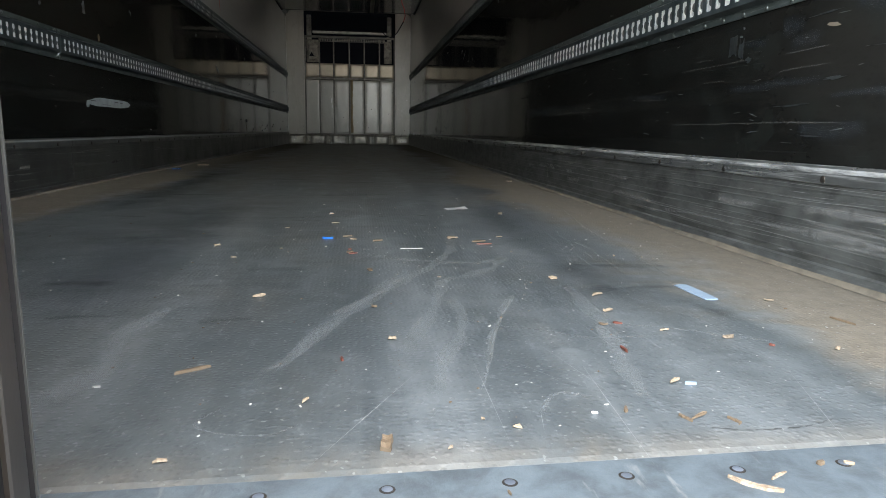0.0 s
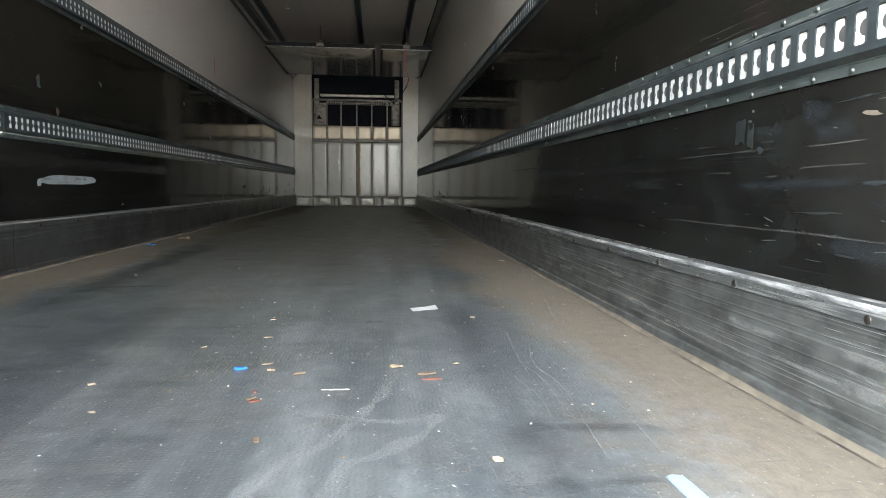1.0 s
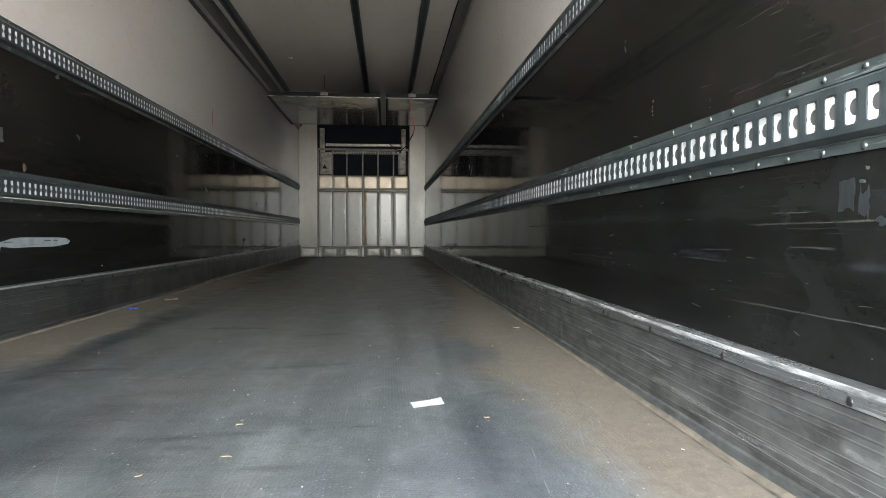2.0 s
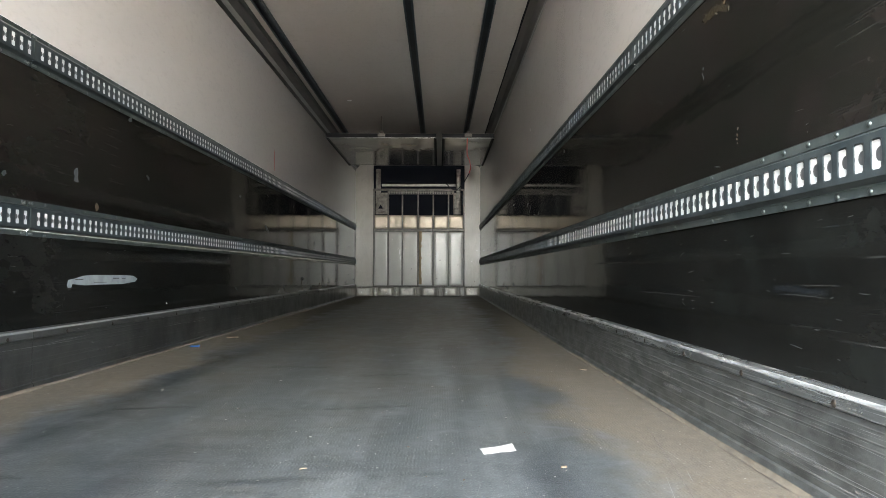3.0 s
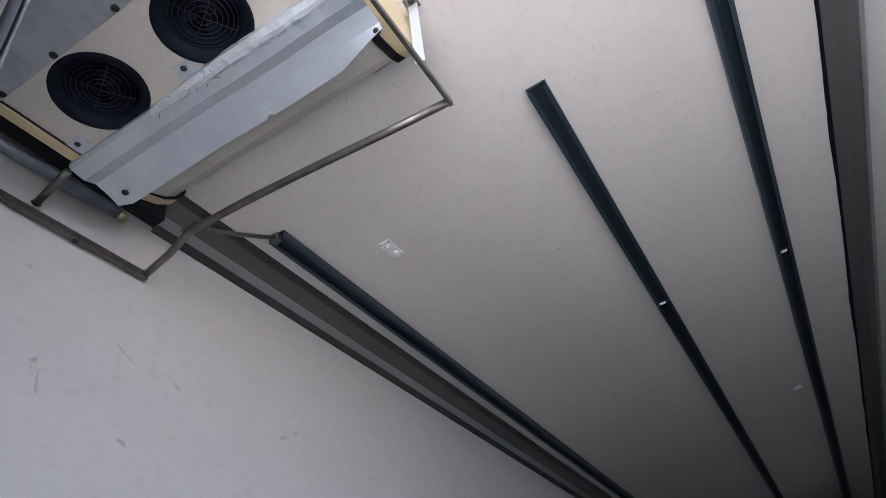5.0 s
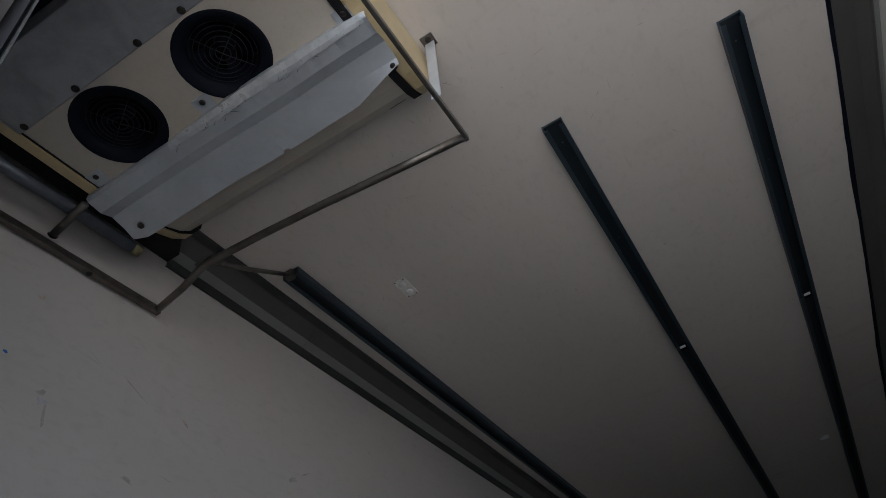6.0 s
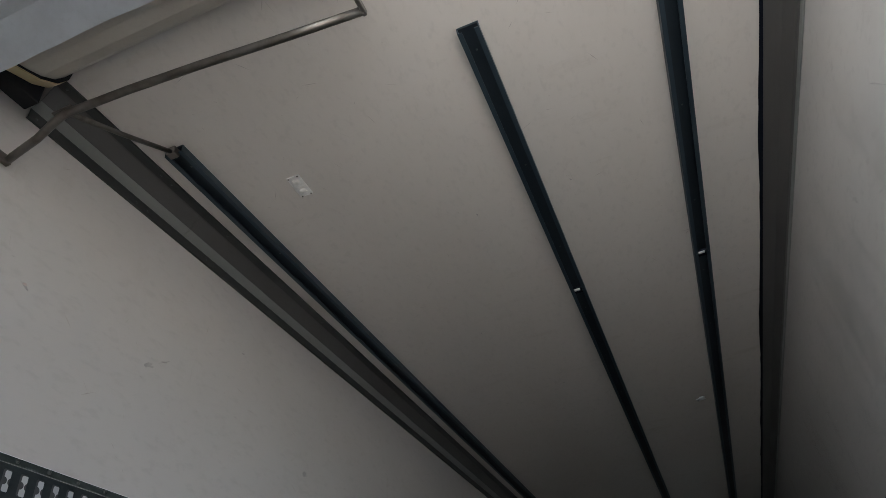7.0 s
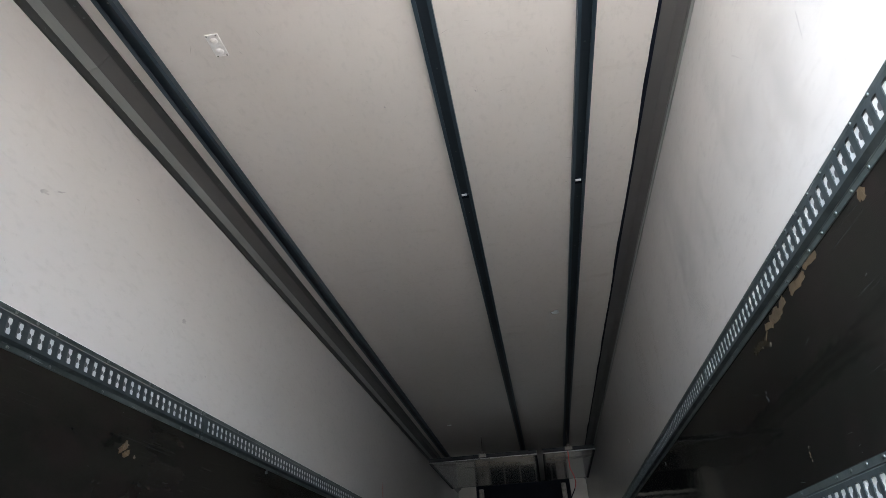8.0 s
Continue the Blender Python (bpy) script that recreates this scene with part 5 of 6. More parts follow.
def torn_patch(side, y, z, along, high, tilt, mat, seed, label="", name="paper_scrap", ragged=0.12, raised=0.0006):
    """A flat torn rectangle stuck on a side wall, its outline nibbled and its corners uneven."""
    rnd = random.Random(seed)
    n = 6
    ring = []
    for ux, uy, dx, dy in ((-1, -1, 1, 0), (1, -1, 0, 1), (1, 1, -1, 0), (-1, 1, 0, -1)):
        for i in range(n):
            a = 2 * (i + rnd.uniform(-0.3, 0.3) * (i > 0)) / n
            ring.append((ux + dx * a + rnd.uniform(-1, 1) * ragged * (dy != 0 or 0.5), uy + dy * a + rnd.uniform(-1, 1) * ragged * 2.2))
    bm = bmesh.new()
    c, q = math.cos(tilt), math.sin(tilt)
    low, top = [], []
    for u, v in ring:
        u, v = u * along / 2, v * high / 2
        p = Vector((side * (W - 0.0002), y + u * c - v * q, z + u * q + v * c))
        low.append(bm.verts.new(p))
        top.append(bm.verts.new(p - Vector((side * raised * rnd.uniform(0.6, 1.8), 0, 0))))
    bm.faces.new(low)
    bm.faces.new(top)
    m = len(ring)
    for i in range(m):
        bm.faces.new((low[i], low[(i + 1) % m], top[(i + 1) % m], top[i]))
    bmesh.ops.triangulate(bm, faces=[f for f in bm.faces if len(f.verts) > 4])
    bmesh.ops.recalc_face_normals(bm, faces=bm.faces[:])
    return part(name, bm, mat, walls[side], label)


for side, count, seed in ((1, 34, 71), (-1, 16, 72)):
    rnd = random.Random(seed)
    runs = []
    for i in range(count):
        y, z, a = 0.15 + 4.2 * rnd.random() ** 1.7, rnd.choice((rnd.uniform(0.04, 0.11), rnd.uniform(0.05, 0.19))), rnd.choice((0.05, 0.10, 0.22))
        runs.append((rnd.uniform(0.006, 0.030), ((y - a, z + rnd.gauss(0, 0.004)), (y, z), (y + a, z + rnd.gauss(0, 0.004)))))
    wall_strips(side, runs, M_KICKHAZE, "scuffs", "pale rubbed scuffs", kicks[side], 0.0188)
lb_mesh = bmesh.new()
label_ring = [(-1.0, -0.7), (-0.97, 0.15), (-0.82, 0.35), (-0.62, 0.80), (-0.40, 0.95), (-0.36, 0.72), (-0.30, 0.95), (0.60, 0.85), (0.86, 0.72), (1.0, 0.15), (0.93, -0.45), (0.5, -0.85), (-0.2, -0.8), (-0.55, -0.85), (-0.88, -0.55), (-0.90, -1.15), (-0.98, -1.15)]
low = [lb_mesh.verts.new((-W + 0.0002, 3.556 + 0.345 * u, 0.435 + 0.027 * v)) for u, v in label_ring]
top = [lb_mesh.verts.new((-W + 0.0012, 3.556 + 0.344 * u, 0.435 + 0.0265 * v)) for u, v in label_ring]
for i in range(len(low)):
    j = (i + 1) % len(low)
    lb_mesh.faces.new((low[i], low[j], top[j], top[i]))
lb_mesh.faces.new(top)
bmesh.ops.triangulate(lb_mesh, faces=[f for f in lb_mesh.faces if len(f.verts) > 4])
bmesh.ops.recalc_face_normals(lb_mesh, faces=lb_mesh.faces[:])
lb = part("label_strip", lb_mesh, M_LABEL, walls[-1], "torn pale blue-grey label strip")
for y, z, a, hgt in ((3.31, 0.440, 0.07, 0.004), (3.66, 0.443, 0.06, 0.005), (3.74, 0.442, 0.04, 0.004), (3.50, 0.424, 0.12, 0.002)):
    part("print_bar", boxed(-W + 0.0006, -W + 0.0022, y - a / 2, y + a / 2, z - hgt / 2, z + hgt / 2), M_BOLT, lb, "dark printed bar")
on_wall(-1, 3.268, 0.914, 0.05, 0.09, 0.2, M_RESIDUE, 2)
on_wall(-1, 2.766, 0.852, 0.035, 0.025, 0.2, M_RESIDUE, 3)
on_wall(-1, 4.014, 1.013, 0.06, 0.03, -0.4, M_RESIDUE, 4)
torn_patch(-1, 2.305, 1.142, 0.060, 0.022, 0.75, M_KRAFT, 5, "torn brown paper scrap", "paper_scrap", 0.25, 0.004)
torn_patch(-1, 2.330, 1.122, 0.045, 0.018, 0.35, M_KRAFT, 15, "torn brown paper scrap", "paper_scrap", 0.25, 0.004)
on_wall(-1, 2.393, 1.119, 0.02, 0.02, 0.6, M_KRAFT, 55, "torn brown paper scrap", "paper_scrap")
on_wall(-1, 3.457, 0.789, 0.05, 0.05, 0.6, M_KRAFT, 6, "torn brown paper scrap", "paper_scrap")
on_wall(-1, 3.784, 1.292, 0.05, 0.03, 0.1, M_RESIDUE, 7)
on_wall(-1, 6.880, 1.59, 0.034, 0.26, 0.02, M_REDWIRE, 8, "thin red scratch", "scratch")
on_wall(-1, 4.3, 0.285, 0.02, 0.015, 0, M_PAPER, 9)
for y, z, a, h, tl, s in ((1.652, 1.95, 0.10, 0.014, 0.5, 10), (1.573, 1.901, 0.06, 0.03, 0.3, 11), (2.629, 1.817, 0.05, 0.035, 0.3, 12), (0.844, 1.961, 0.16, 0.008, -0.5, 13),
                         (1.05, 1.924, 0.05, 0.02, -0.4, 14), (0.877, 1.677, 0.06, 0.03, -0.3, 15), (0.579, 1.823, 0.05, 0.025, 0.2, 16), (2.1, 2.2, 0.03, 0.012, 0.2, 17),
                         (3.3, 2.05, 0.04, 0.01, 0.4, 18), (4.2, 1.8, 0.03, 0.015, 0.1, 19), (2.9, 1.62, 0.02, 0.012, 0.1, 20)):
    on_wall(-1, y, z, a, h, tl, M_DIRT, s, "", "scuff_mark", jag=0.75, pointed=0.6)
on_wall(-1, 0.583, 1.800, 0.05, 0.035, 0.3, M_RUBBLUE, 24, "faint blue-grey smear", "smear", jag=0.7, pointed=0.3)
on_wall(-1, 0.600, 1.770, 0.012, 0.10, 0.1, M_RUB, 25, "", "smear", jag=0.7, pointed=0.3)
on_wall(-1, 0.502, 2.096, 0.04, 0.025, 0.2, M_RUBRED, 26, "faint reddish smear", "smear", jag=0.7, pointed=0.3)
on_wall(-1, 1.050, 1.928, 0.02, 0.012, 0.2, M_RUBRED, 27, "faint reddish smear", "smear", jag=0.7, pointed=0.3)
on_wall(-1, 0.458, 1.889, 0.016, 0.012, 0, M_BLUE, 21, "tiny blue smear")
for y, z, a, h, tl, s in ((1.885, 1.277, 0.085, 0.030, -0.35, 30), (1.965, 1.277, 0.085, 0.036, 0.05, 31), (2.032, 1.270, 0.075, 0.026, 0.20, 32), (2.078, 1.252, 0.040, 0.008, -0.5, 35),
                         (1.60, 1.295, 0.10, 0.022, 0.1, 33), (1.72, 1.283, 0.12, 0.030, 0.05, 36), (1.234, 1.289, 0.035, 0.03, 0.4, 34)):
    torn_patch(1, y, z, a, h, tl, M_KRAFT, s, "torn brown paper still glued to the board", "paper_scrap", 0.18)
for y, z, a, h, tl, s in ((2.19, 1.246, 0.10, 0.028, 0.12, 231), (2.115, 1.237, 0.085, 0.018, 0.35, 232), (2.100, 1.240, 0.03, 0.016, 1.0, 233)):
    torn_patch(1, y, z, a, h, tl, M_KRAFTDARK, s, "glue-soaked brown paper on the board", "paper_scrap", 0.25)
# Pale flakes paint the highlights on the crumpled paper.
for y, z, a, h, tl, s in ((2.064, 1.216, 0.010, 0.017, 0.1, 241), (2.145, 1.232, 0.020, 0.007, 0.5, 242), (2.162, 1.256, 0.012, 0.005, 0.3, 243), (1.972, 1.268, 0.006, 0.010, 0.0, 244), (2.085, 1.254, 0.012, 0.005, -0.5, 245), (1.932, 1.287, 0.008, 0.014, 0.1, 246)):
    on_wall(1, y, z, a, h, tl, M_DUST, s, "pale flake for the shine on the paper", "paper_scrap", jag=0.4, pointed=0.1)
for y, z, a, h, tl, mat, s in ((2.017, 0.866, 0.012, 0.012, 0.3, M_DUST, 37), (2.022, 0.850, 0.010, 0.016, -0.3, M_KRAFT, 38), (2.024, 0.838, 0.014, 0.010, 0.6, M_KRAFT, 136), (2.021, 0.826, 0.010, 0.008, 0.1, M_DUST, 137),
                              (2.246, 1.100, 0.010, 0.012, 0.2, M_RESIDUE, 39), (2.252, 1.084, 0.016, 0.010, 0.8, M_RESIDUE, 138), (2.244, 1.070, 0.010, 0.022, 0.1, M_RESIDUE, 139)):
    on_wall(1, y, z, a, h, tl, mat, s, jag=0.6)
on_wall(1, 4.502, 1.262, 0.05, 0.03, 0.2, M_RESIDUE, 40)
torn_patch(1, 1.206, 0.552, 0.038, 0.050, 0.05, M_FAINT, 41, "faint glue residue", "label_residue", 0.10, 0.0003)
torn_patch(1, 1.165, 0.537, 0.022, 0.044, 0.1, M_FAINT, 42, "pale glue residue", "label_residue", 0.22, 0.0003)
on_wall(1, 1.158, 0.592, 0.012, 0.007, 0.2, M_RESIDUE, 47)
on_wall(1, 1.168, 0.571, 0.018, 0.008, 0.1, M_RESIDUE, 48)
on_wall(1, 0.805, 0.551, 0.052, 0.011, 0.15, M_DUST, 43, "white paper scrap stuck to the board", "paper_scrap")
wall_strips(1, ((0.0045, ((1.53, 0.504), (1.27, 0.506), (1.04, 0.508))), (0.005, ((0.97, 0.506), (0.92, 0.506), (0.80, 0.509))), (0.0055, ((1.62, 0.339), (1.18, 0.340), (0.95, 0.341), (0.70, 0.338))),
                (0.004, ((1.73, 0.447), (1.65, 0.449), (1.57, 0.450))), (0.004, ((1.80, 0.427), (1.71, 0.425), (1.62, 0.423))), (0.004, ((1.37, 0.460), (1.30, 0.461), (1.23, 0.460))),
                (0.004, ((1.00, 0.464), (0.93, 0.467), (0.80, 0.469))), (0.0035, ((1.42, 0.527), (1.36, 0.526), (1.30, 0.525))), (0.0035, ((1.13, 0.523), (1.09, 0.5225), (1.06, 0.522))),
                (0.004, ((2.9, 0.40), (2.6, 0.402), (2.3, 0.401))), (0.004, ((3.7, 0.52), (3.4, 0.521), (3.1, 0.52)))), M_WALLSCRATCH, "long_scratches", "long pale scratches")
wall_strips(1, ((0.05, ((0.99, 0.570), (0.95, 0.573), (0.90, 0.568))), (0.055, ((0.95, 0.530), (0.91, 0.532), (0.84, 0.528))), (0.035, ((1.15, 0.553), (1.10, 0.547), (1.04, 0.541))), (0.03, ((1.22, 0.431), (1.05, 0.435), (0.80, 0.438))),
                (0.03, ((0.80, 0.400), (0.72, 0.402), (0.62, 0.400))), (0.05, ((0.90, 0.320), (0.80, 0.318), (0.66, 0.322))), (0.025, ((1.85, 0.44), (1.75, 0.437), (1.60, 0.435))), (0.05, ((0.75, 0.585), (0.68, 0.580), (0.58, 0.585)))), M_WALLRUB, "rub_marks", "bluish rub marks")
rnd = random.Random(14)
for i in range(16):
    on_wall(1, 0.25 + 1.0 * rnd.random(), rnd.uniform(0.30, 0.60), rnd.choice((0.05, 0.09, 0.16)), rnd.choice((0.006, 0.012, 0.02)), rnd.gauss(0, 0.04), M_FAINT, 970 + i, "", "smear", jag=0.7, pointed=0.4, points=15)
for side, count, seed in ((1, 150, 5), (-1, 60, 6)):
    rnd = random.Random(seed)
    bm = bmesh.new()
    for i in range(count):
        low = rnd.random() < 0.75
        y, z = 0.1 + 3.8 * rnd.random() ** 1.5, rnd.uniform(0.27, 0.60) if low else rnd.uniform(0.77, 1.30)
        ln = rnd.choice((0.008, 0.015, 0.03, 0.06))
        m = Matrix.Translation((side * (W - 0.0003), y, z)) @ Matrix(((0, 0, -side, 0), (1, 0, 0, 0), (0, 1, 0, 0), (0, 0, 0, 1)))
        chip = flake(bmesh.new(), (0, 0, 0), ln, rnd.uniform(0.0012, 0.004), 0.0004, rnd.gauss(0, 0.12), (0, 0, 1), i + 900, 7, 0.6, 0.5)
        bmesh.ops.transform(chip, matrix=m, verts=chip.verts[:])
        me = bpy.data.meshes.new("tmp")
        chip.to_mesh(me)
        chip.free()
        bm.from_mesh(me)
        bpy.data.meshes.remove(me)
    tagged(part("fine_scuffs", bm, M_RESIDUE, walls[side], "small pale scuffs on the dark boards"), kind="stuff")
for side, count, seed in ((1, 46, 15), (-1, 60, 16)):
    rnd = random.Random(seed)
    for i in range(count):
        y, z = rnd.uniform(5.5, 13.2), rnd.choice((rnd.uniform(0.24, 0.36), rnd.uniform(0.25, 0.60), rnd.uniform(0.78, 1.25)))
        on_wall(side, y, z, rnd.choice((0.05, 0.10, 0.20)), rnd.choice((0.010, 0.02, 0.05)), rnd.gauss(0, 0.5), rnd.choice((M_RESIDUE, M_FAINT, M_FAINT, M_DUST if z < 0.4 else M_RESIDUE)), 1300 + i, "", "smear", jag=0.7, pointed=0.4)
rnd = random.Random(33)
runs = []
for i in range(18):
    y, z0, z1 = rnd.uniform(0.5, 5.0), rnd.uniform(1.46, 1.75), rnd.uniform(1.95, 2.46)
    runs.append((rnd.uniform(0.12, 0.40), ((y, z0), (y + rnd.gauss(0, 0.02), (z0 + z1) / 2), (y + rnd.gauss(0, 0.03), z1))))
wall_strips(1, runs, M_WALLSTREAK, "wall_streaks", "faint brown streaks for reflections and dirt down the white wall")
for y, z, a, h, tl, s in ((1.592, 2.07, 0.16, 0.010, 0.9, 60), (1.912, 2.048, 0.045, 0.03, 0.9, 61), (2.15, 2.078, 0.07, 0.05, 0.9, 62), (1.95, 1.95, 0.05, 0.01, 0.4, 63), (2.7, 1.8, 0.03, 0.01, 0.6, 64), (3.9, 1.9, 0.05, 0.015, 0.2, 65), (1.2, 2.2, 0.04, 0.012, 0.4, 66)):
    on_wall(1, y, z, a, h, tl, M_DIRT, s, "", "scuff_mark", jag=0.8, pointed=0.6)
on_wall(1, 1.19, 1.80, 0.012, 0.16, 0.25, M_DIRT, 68, "", "scuff_mark", jag=0.8, pointed=0.7)
on_wall(1, 6.1, 1.75, 0.05, 0.05, 0.4, M_DIRT, 67)


def on_ceiling(x, y, a, h, tl, mat, seed, label="", name="ceiling_mark", **k):
    mesh = flake(bmesh.new(), (x, y, H - 0.0004), a, h, k.get("thick", 0.0006), tl, (0, 0, -1), seed, 11, k.get("jag", 0.6), 0.3)
    part(name, mesh, mat, ceiling, label)


on_ceiling(0.689, 4.972, 0.075, 0.085, 0.3, M_BACK, 70, "white paint blister", thick=0.004)
on_ceiling(-0.696, 8.409, 0.07, 0.08, 0.3, M_BACK, 71, "white paint blister", thick=0.004)
for i, (x, y) in enumerate(((-0.574, 4.186), (-0.485, 4.231), (-0.43, 3.192), (-0.108, 2.193), (0.329, 2.169), (0.762, 3.038), (-0.15, 4.1), (-0.3, 5.6), (0.4, 6.2))):
    on_ceiling(x, y, 0.026, 0.010, 0.5 * i, M_DIRT, 80 + i, jag=0.8)
def faint_scuffs(parent, place, count, seed, slant, mat):
    """Many thin short rub marks spread unevenly over a large white surface, in one mesh."""
    rnd = random.Random(seed)
    bm = bmesh.new()
    for i in range(count):
        ln, wd, w = rnd.choice((0.008, 0.015, 0.03, 0.06)), rnd.uniform(0.0005, 0.0016), slant + rnd.gauss(0, 0.9)
        d, nrm = Vector((math.cos(w), math.sin(w))), Vector((-math.sin(w), math.cos(w)))
        u, v = rnd.random() ** 1.4, rnd.random()
        k = rnd.uniform(-0.3, 0.3)
        q = [d * (-ln / 2), d * (ln * k) - nrm * wd, d * (ln / 2), d * (ln * k * 0.5) + nrm * wd]
        bm.faces.new([bm.verts.new(place(u, v, a)) for a in q])
    tagged(part("rub_marks", bm, mat, parent, "faint rub marks"), kind="stuff")


faint_scuffs(walls[-1], lambda u, v, a: (-W + 0.0004, 0.3 + 5.5 * u + a.x, 1.50 + 0.95 * v + a.y), 110, 7, -0.5, M_RUB)
faint_scuffs(walls[1], lambda u, v, a: (W - 0.0004, 0.3 + 5.5 * u + a.x, 1.50 + 1.0 * v + a.y), 90, 8, 0.9, M_RUB)
faint_scuffs(ceiling, lambda u, v, a: (-0.95 + 2.0 * v + a.x, 0.9 + 5.0 * u + a.y, H - 0.0004), 260, 9, 1.1, M_RUB)
fp = thing("fixing_plate", (-0.699, 1.665, H), "small white painted plate with two round bosses on the ceiling", "fixing plate")
m = Matrix.Translation((-0.699, 1.665, H - 0.003)) @ Matrix.Rotation(0.02, 4, "Z")
part("plate", boxed(-0.028, 0.028, -0.060, 0.060, -0.0045, 0.0026, 0.0016, m), M_PLATE, fp)
for dy in (-0.03, 0.03):
    bm = bmesh.new()
    dome(bm, (-0.699, 1.665 + dy, H - 0.0075), (0, 0, -1), 0.017, 0.010, 14)
    part("boss", bm, M_PLATE, fp)
for dx in (-0.02, 0.02):
    for dy in (-0.055, 0.055):
        bm = bmesh.new()
        dome(bm, (-0.699 + dx, 1.665 + dy, H - 0.0075), (0, 0, -1), 0.0035, 0.003, 8)
        part("screw", bm, M_BOLT, fp)


# ---- litter on the floor ----
def scrap(name, x, y, length, width, thick, turn, mat, label, category, seed, z=0.0, pointed=0.35, jag=0.3, group="", lift=0.0, points=9):
    bm = flake(bmesh.new(), (0, 0, 0), length, width, thick, turn, (0, 0, 1), seed, points, jag, pointed, lift)
    bmesh.ops.recalc_face_normals(bm, faces=bm.faces[:])
    ob = part(name, bm, mat)
    ob.matrix_basis = Matrix.Translation((x, y, z + 0.0003))
    return tagged(ob, label, category, group)


G = "wood splinters on the floor"
CHIPS = [  # x, y, length, width, turn
    (0.018, 0.006, 0.015, 0.007, 0.28), (0.141, 0.138, 0.019, 0.005, 1.08), (0.250, 0.359, 0.018, 0.012, 0.06), (0.228, 0.540, 0.013, 0.010, -0.08),
    (0.367, 0.049, 0.013, 0.005, -0.50), (0.597, 0.160, 0.032, 0.008, 0.62), (0.656, 0.606, 0.036, 0.013, 0.64), (0.633, 0.490, 0.025, 0.008, 0.21),
    (0.595, 0.409, 0.021, 0.011, -0.92), (0.682, 0.372, 0.019, 0.010, -0.05), (0.766, 0.329, 0.028, 0.013, 0.18), (0.897, 0.260, 0.009, 0.006, -0.46),
    (0.969, 0.541, 0.021, 0.010, -0.51), (0.575, 0.057, 0.033, 0.0045, 0.48), (0.018, 0.631, 0.033, 0.006, 0.31), (0.611, 0.748, 0.024, 0.013, -0.5),
    (0.334, 0.070, 0.007, 0.004, -0.46), (0.290, 0.007, 0.007, 0.004, 0.0),
    (0.534, 1.228, 0.050, 0.018, 0.2), (0.466, 1.291, 0.042, 0.020, -0.2), (0.122, 1.616, 0.036, 0.012, 0.0), (0.167, 1.334, 0.034, 0.010, 0.1),
    (0.184, 1.281, 0.032, 0.010, -0.2), (0.253, 1.245, 0.040, 0.009, 0.3), (-0.021, 1.513, 0.020, 0.010, 0.4), (0.61, 1.309, 0.022, 0.010, 0.0),
    (-0.171, 1.192, 0.022, 0.010, 0.1), (-0.097, 1.012, 0.018, 0.008, 0.2), (0.176, 1.072, 0.030, 0.010, 0.6),
    (0.1, 1.854, 0.024, 0.010, 0.4), (0.731, 1.867, 0.024, 0.014, 0.0), (1.127, 3.48, 0.050, 0.020, 0.0), (0.844, 1, 0.012, 0.010, 0.9)]
for i, (x, y, a, b, tl) in enumerate(CHIPS):
    dark = i % 5 == 3
    scrap("wood_splinter", x, y, a * 0.92, b * 0.85, 0.0022 + 0.0006 * (i % 4), tl, M_WOODDARK if dark else M_WOOD, "brown weathered wood splinter on the floor" if dark else "pale raw wood splinter on the floor", "wood splinter", 200 + i, group=G, jag=0.38, points=(5, 6, 7)[i % 3], pointed=0.1 + 0.15 * (i % 3), lift=0.003)
scrap("wood_splinter", -0.011, 0.248, 0.054, 0.006, 0.004, 0.55, M_WOODDARK, "long grey-brown wood splinter on the floor", "wood splinter", 240, group=G)
def bent_splinter(x, y, length, width, thick, turn, bow, mat, label, seed, z):
    """A long splinter with a bow, one blunt and one tapering end."""
    rnd = random.Random(seed)
    bm = bmesh.new()
    rows = []
    for i in range(8):
        u = i / 7
        half = width / 2 * min(1.0, 0.35 + 2.2 * u, 0.3 + 3.0 * (1 - u)) * rnd.uniform(0.8, 1.1)
        off = bow * math.sin(u * math.pi) + rnd.uniform(-0.0004, 0.0004)
        up = thick * rnd.uniform(0.7, 1.1)
        rows.append([bm.verts.new(((u - 0.5) * length, off + w, h)) for w, h in ((-half, 0.0), (half, 0.0), (half * 0.8, up), (-half * 0.7, up * 0.9))])
    for a, b in zip(rows, rows[1:]):
        for k in range(4):
            bm.faces.new((a[k], a[(k + 1) % 4], b[(k + 1) % 4], b[k]))
    bm.faces.new(rows[0][::-1])
    bm.faces.new(rows[-1])
    bmesh.ops.recalc_face_normals(bm, faces=bm.faces[:])
    ob = part("wood_splinter", bm, mat)
    ob.matrix_basis = Matrix.Translation((x, y, z + 0.0003)) @ Matrix.Rotation(turn, 4, "Z")
    return tagged(ob, label, "wood splinter", G)


bent_splinter(0.558, -0.077, 0.047, 0.0075, 0.003, -0.69, -0.004, M_WOOD, "long bent pale splinter on the metal sill", 241, -0.0037)
bent_splinter(0.589, -0.065, 0.025, 0.0035, 0.002, 0.50, 0.001, M_WOOD, "thin pale splinter on the metal sill", 242, -0.0037)
scrap("wood_splinter", 0.643, -0.048, 0.010, 0.007, 0.004, 0.38, M_WOODDARK, "brown wood crumb on the metal sill", "wood splinter", 243, -0.0037, group=G, points=6)
scrap("wood_splinter", 0.671, -0.050, 0.012, 0.005, 0.003, -0.54, M_WOOD, "pale wood crumb on the metal sill", "wood splinter", 244, -0.0037, group=G, points=6)
scrap("wood_splinter", 0.332, -0.071, 0.010, 0.003, 0.002, -1.37, M_WOODDARK, "brown wood crumb on the metal sill", "wood splinter", 245, -0.0037, group=G, points=6)
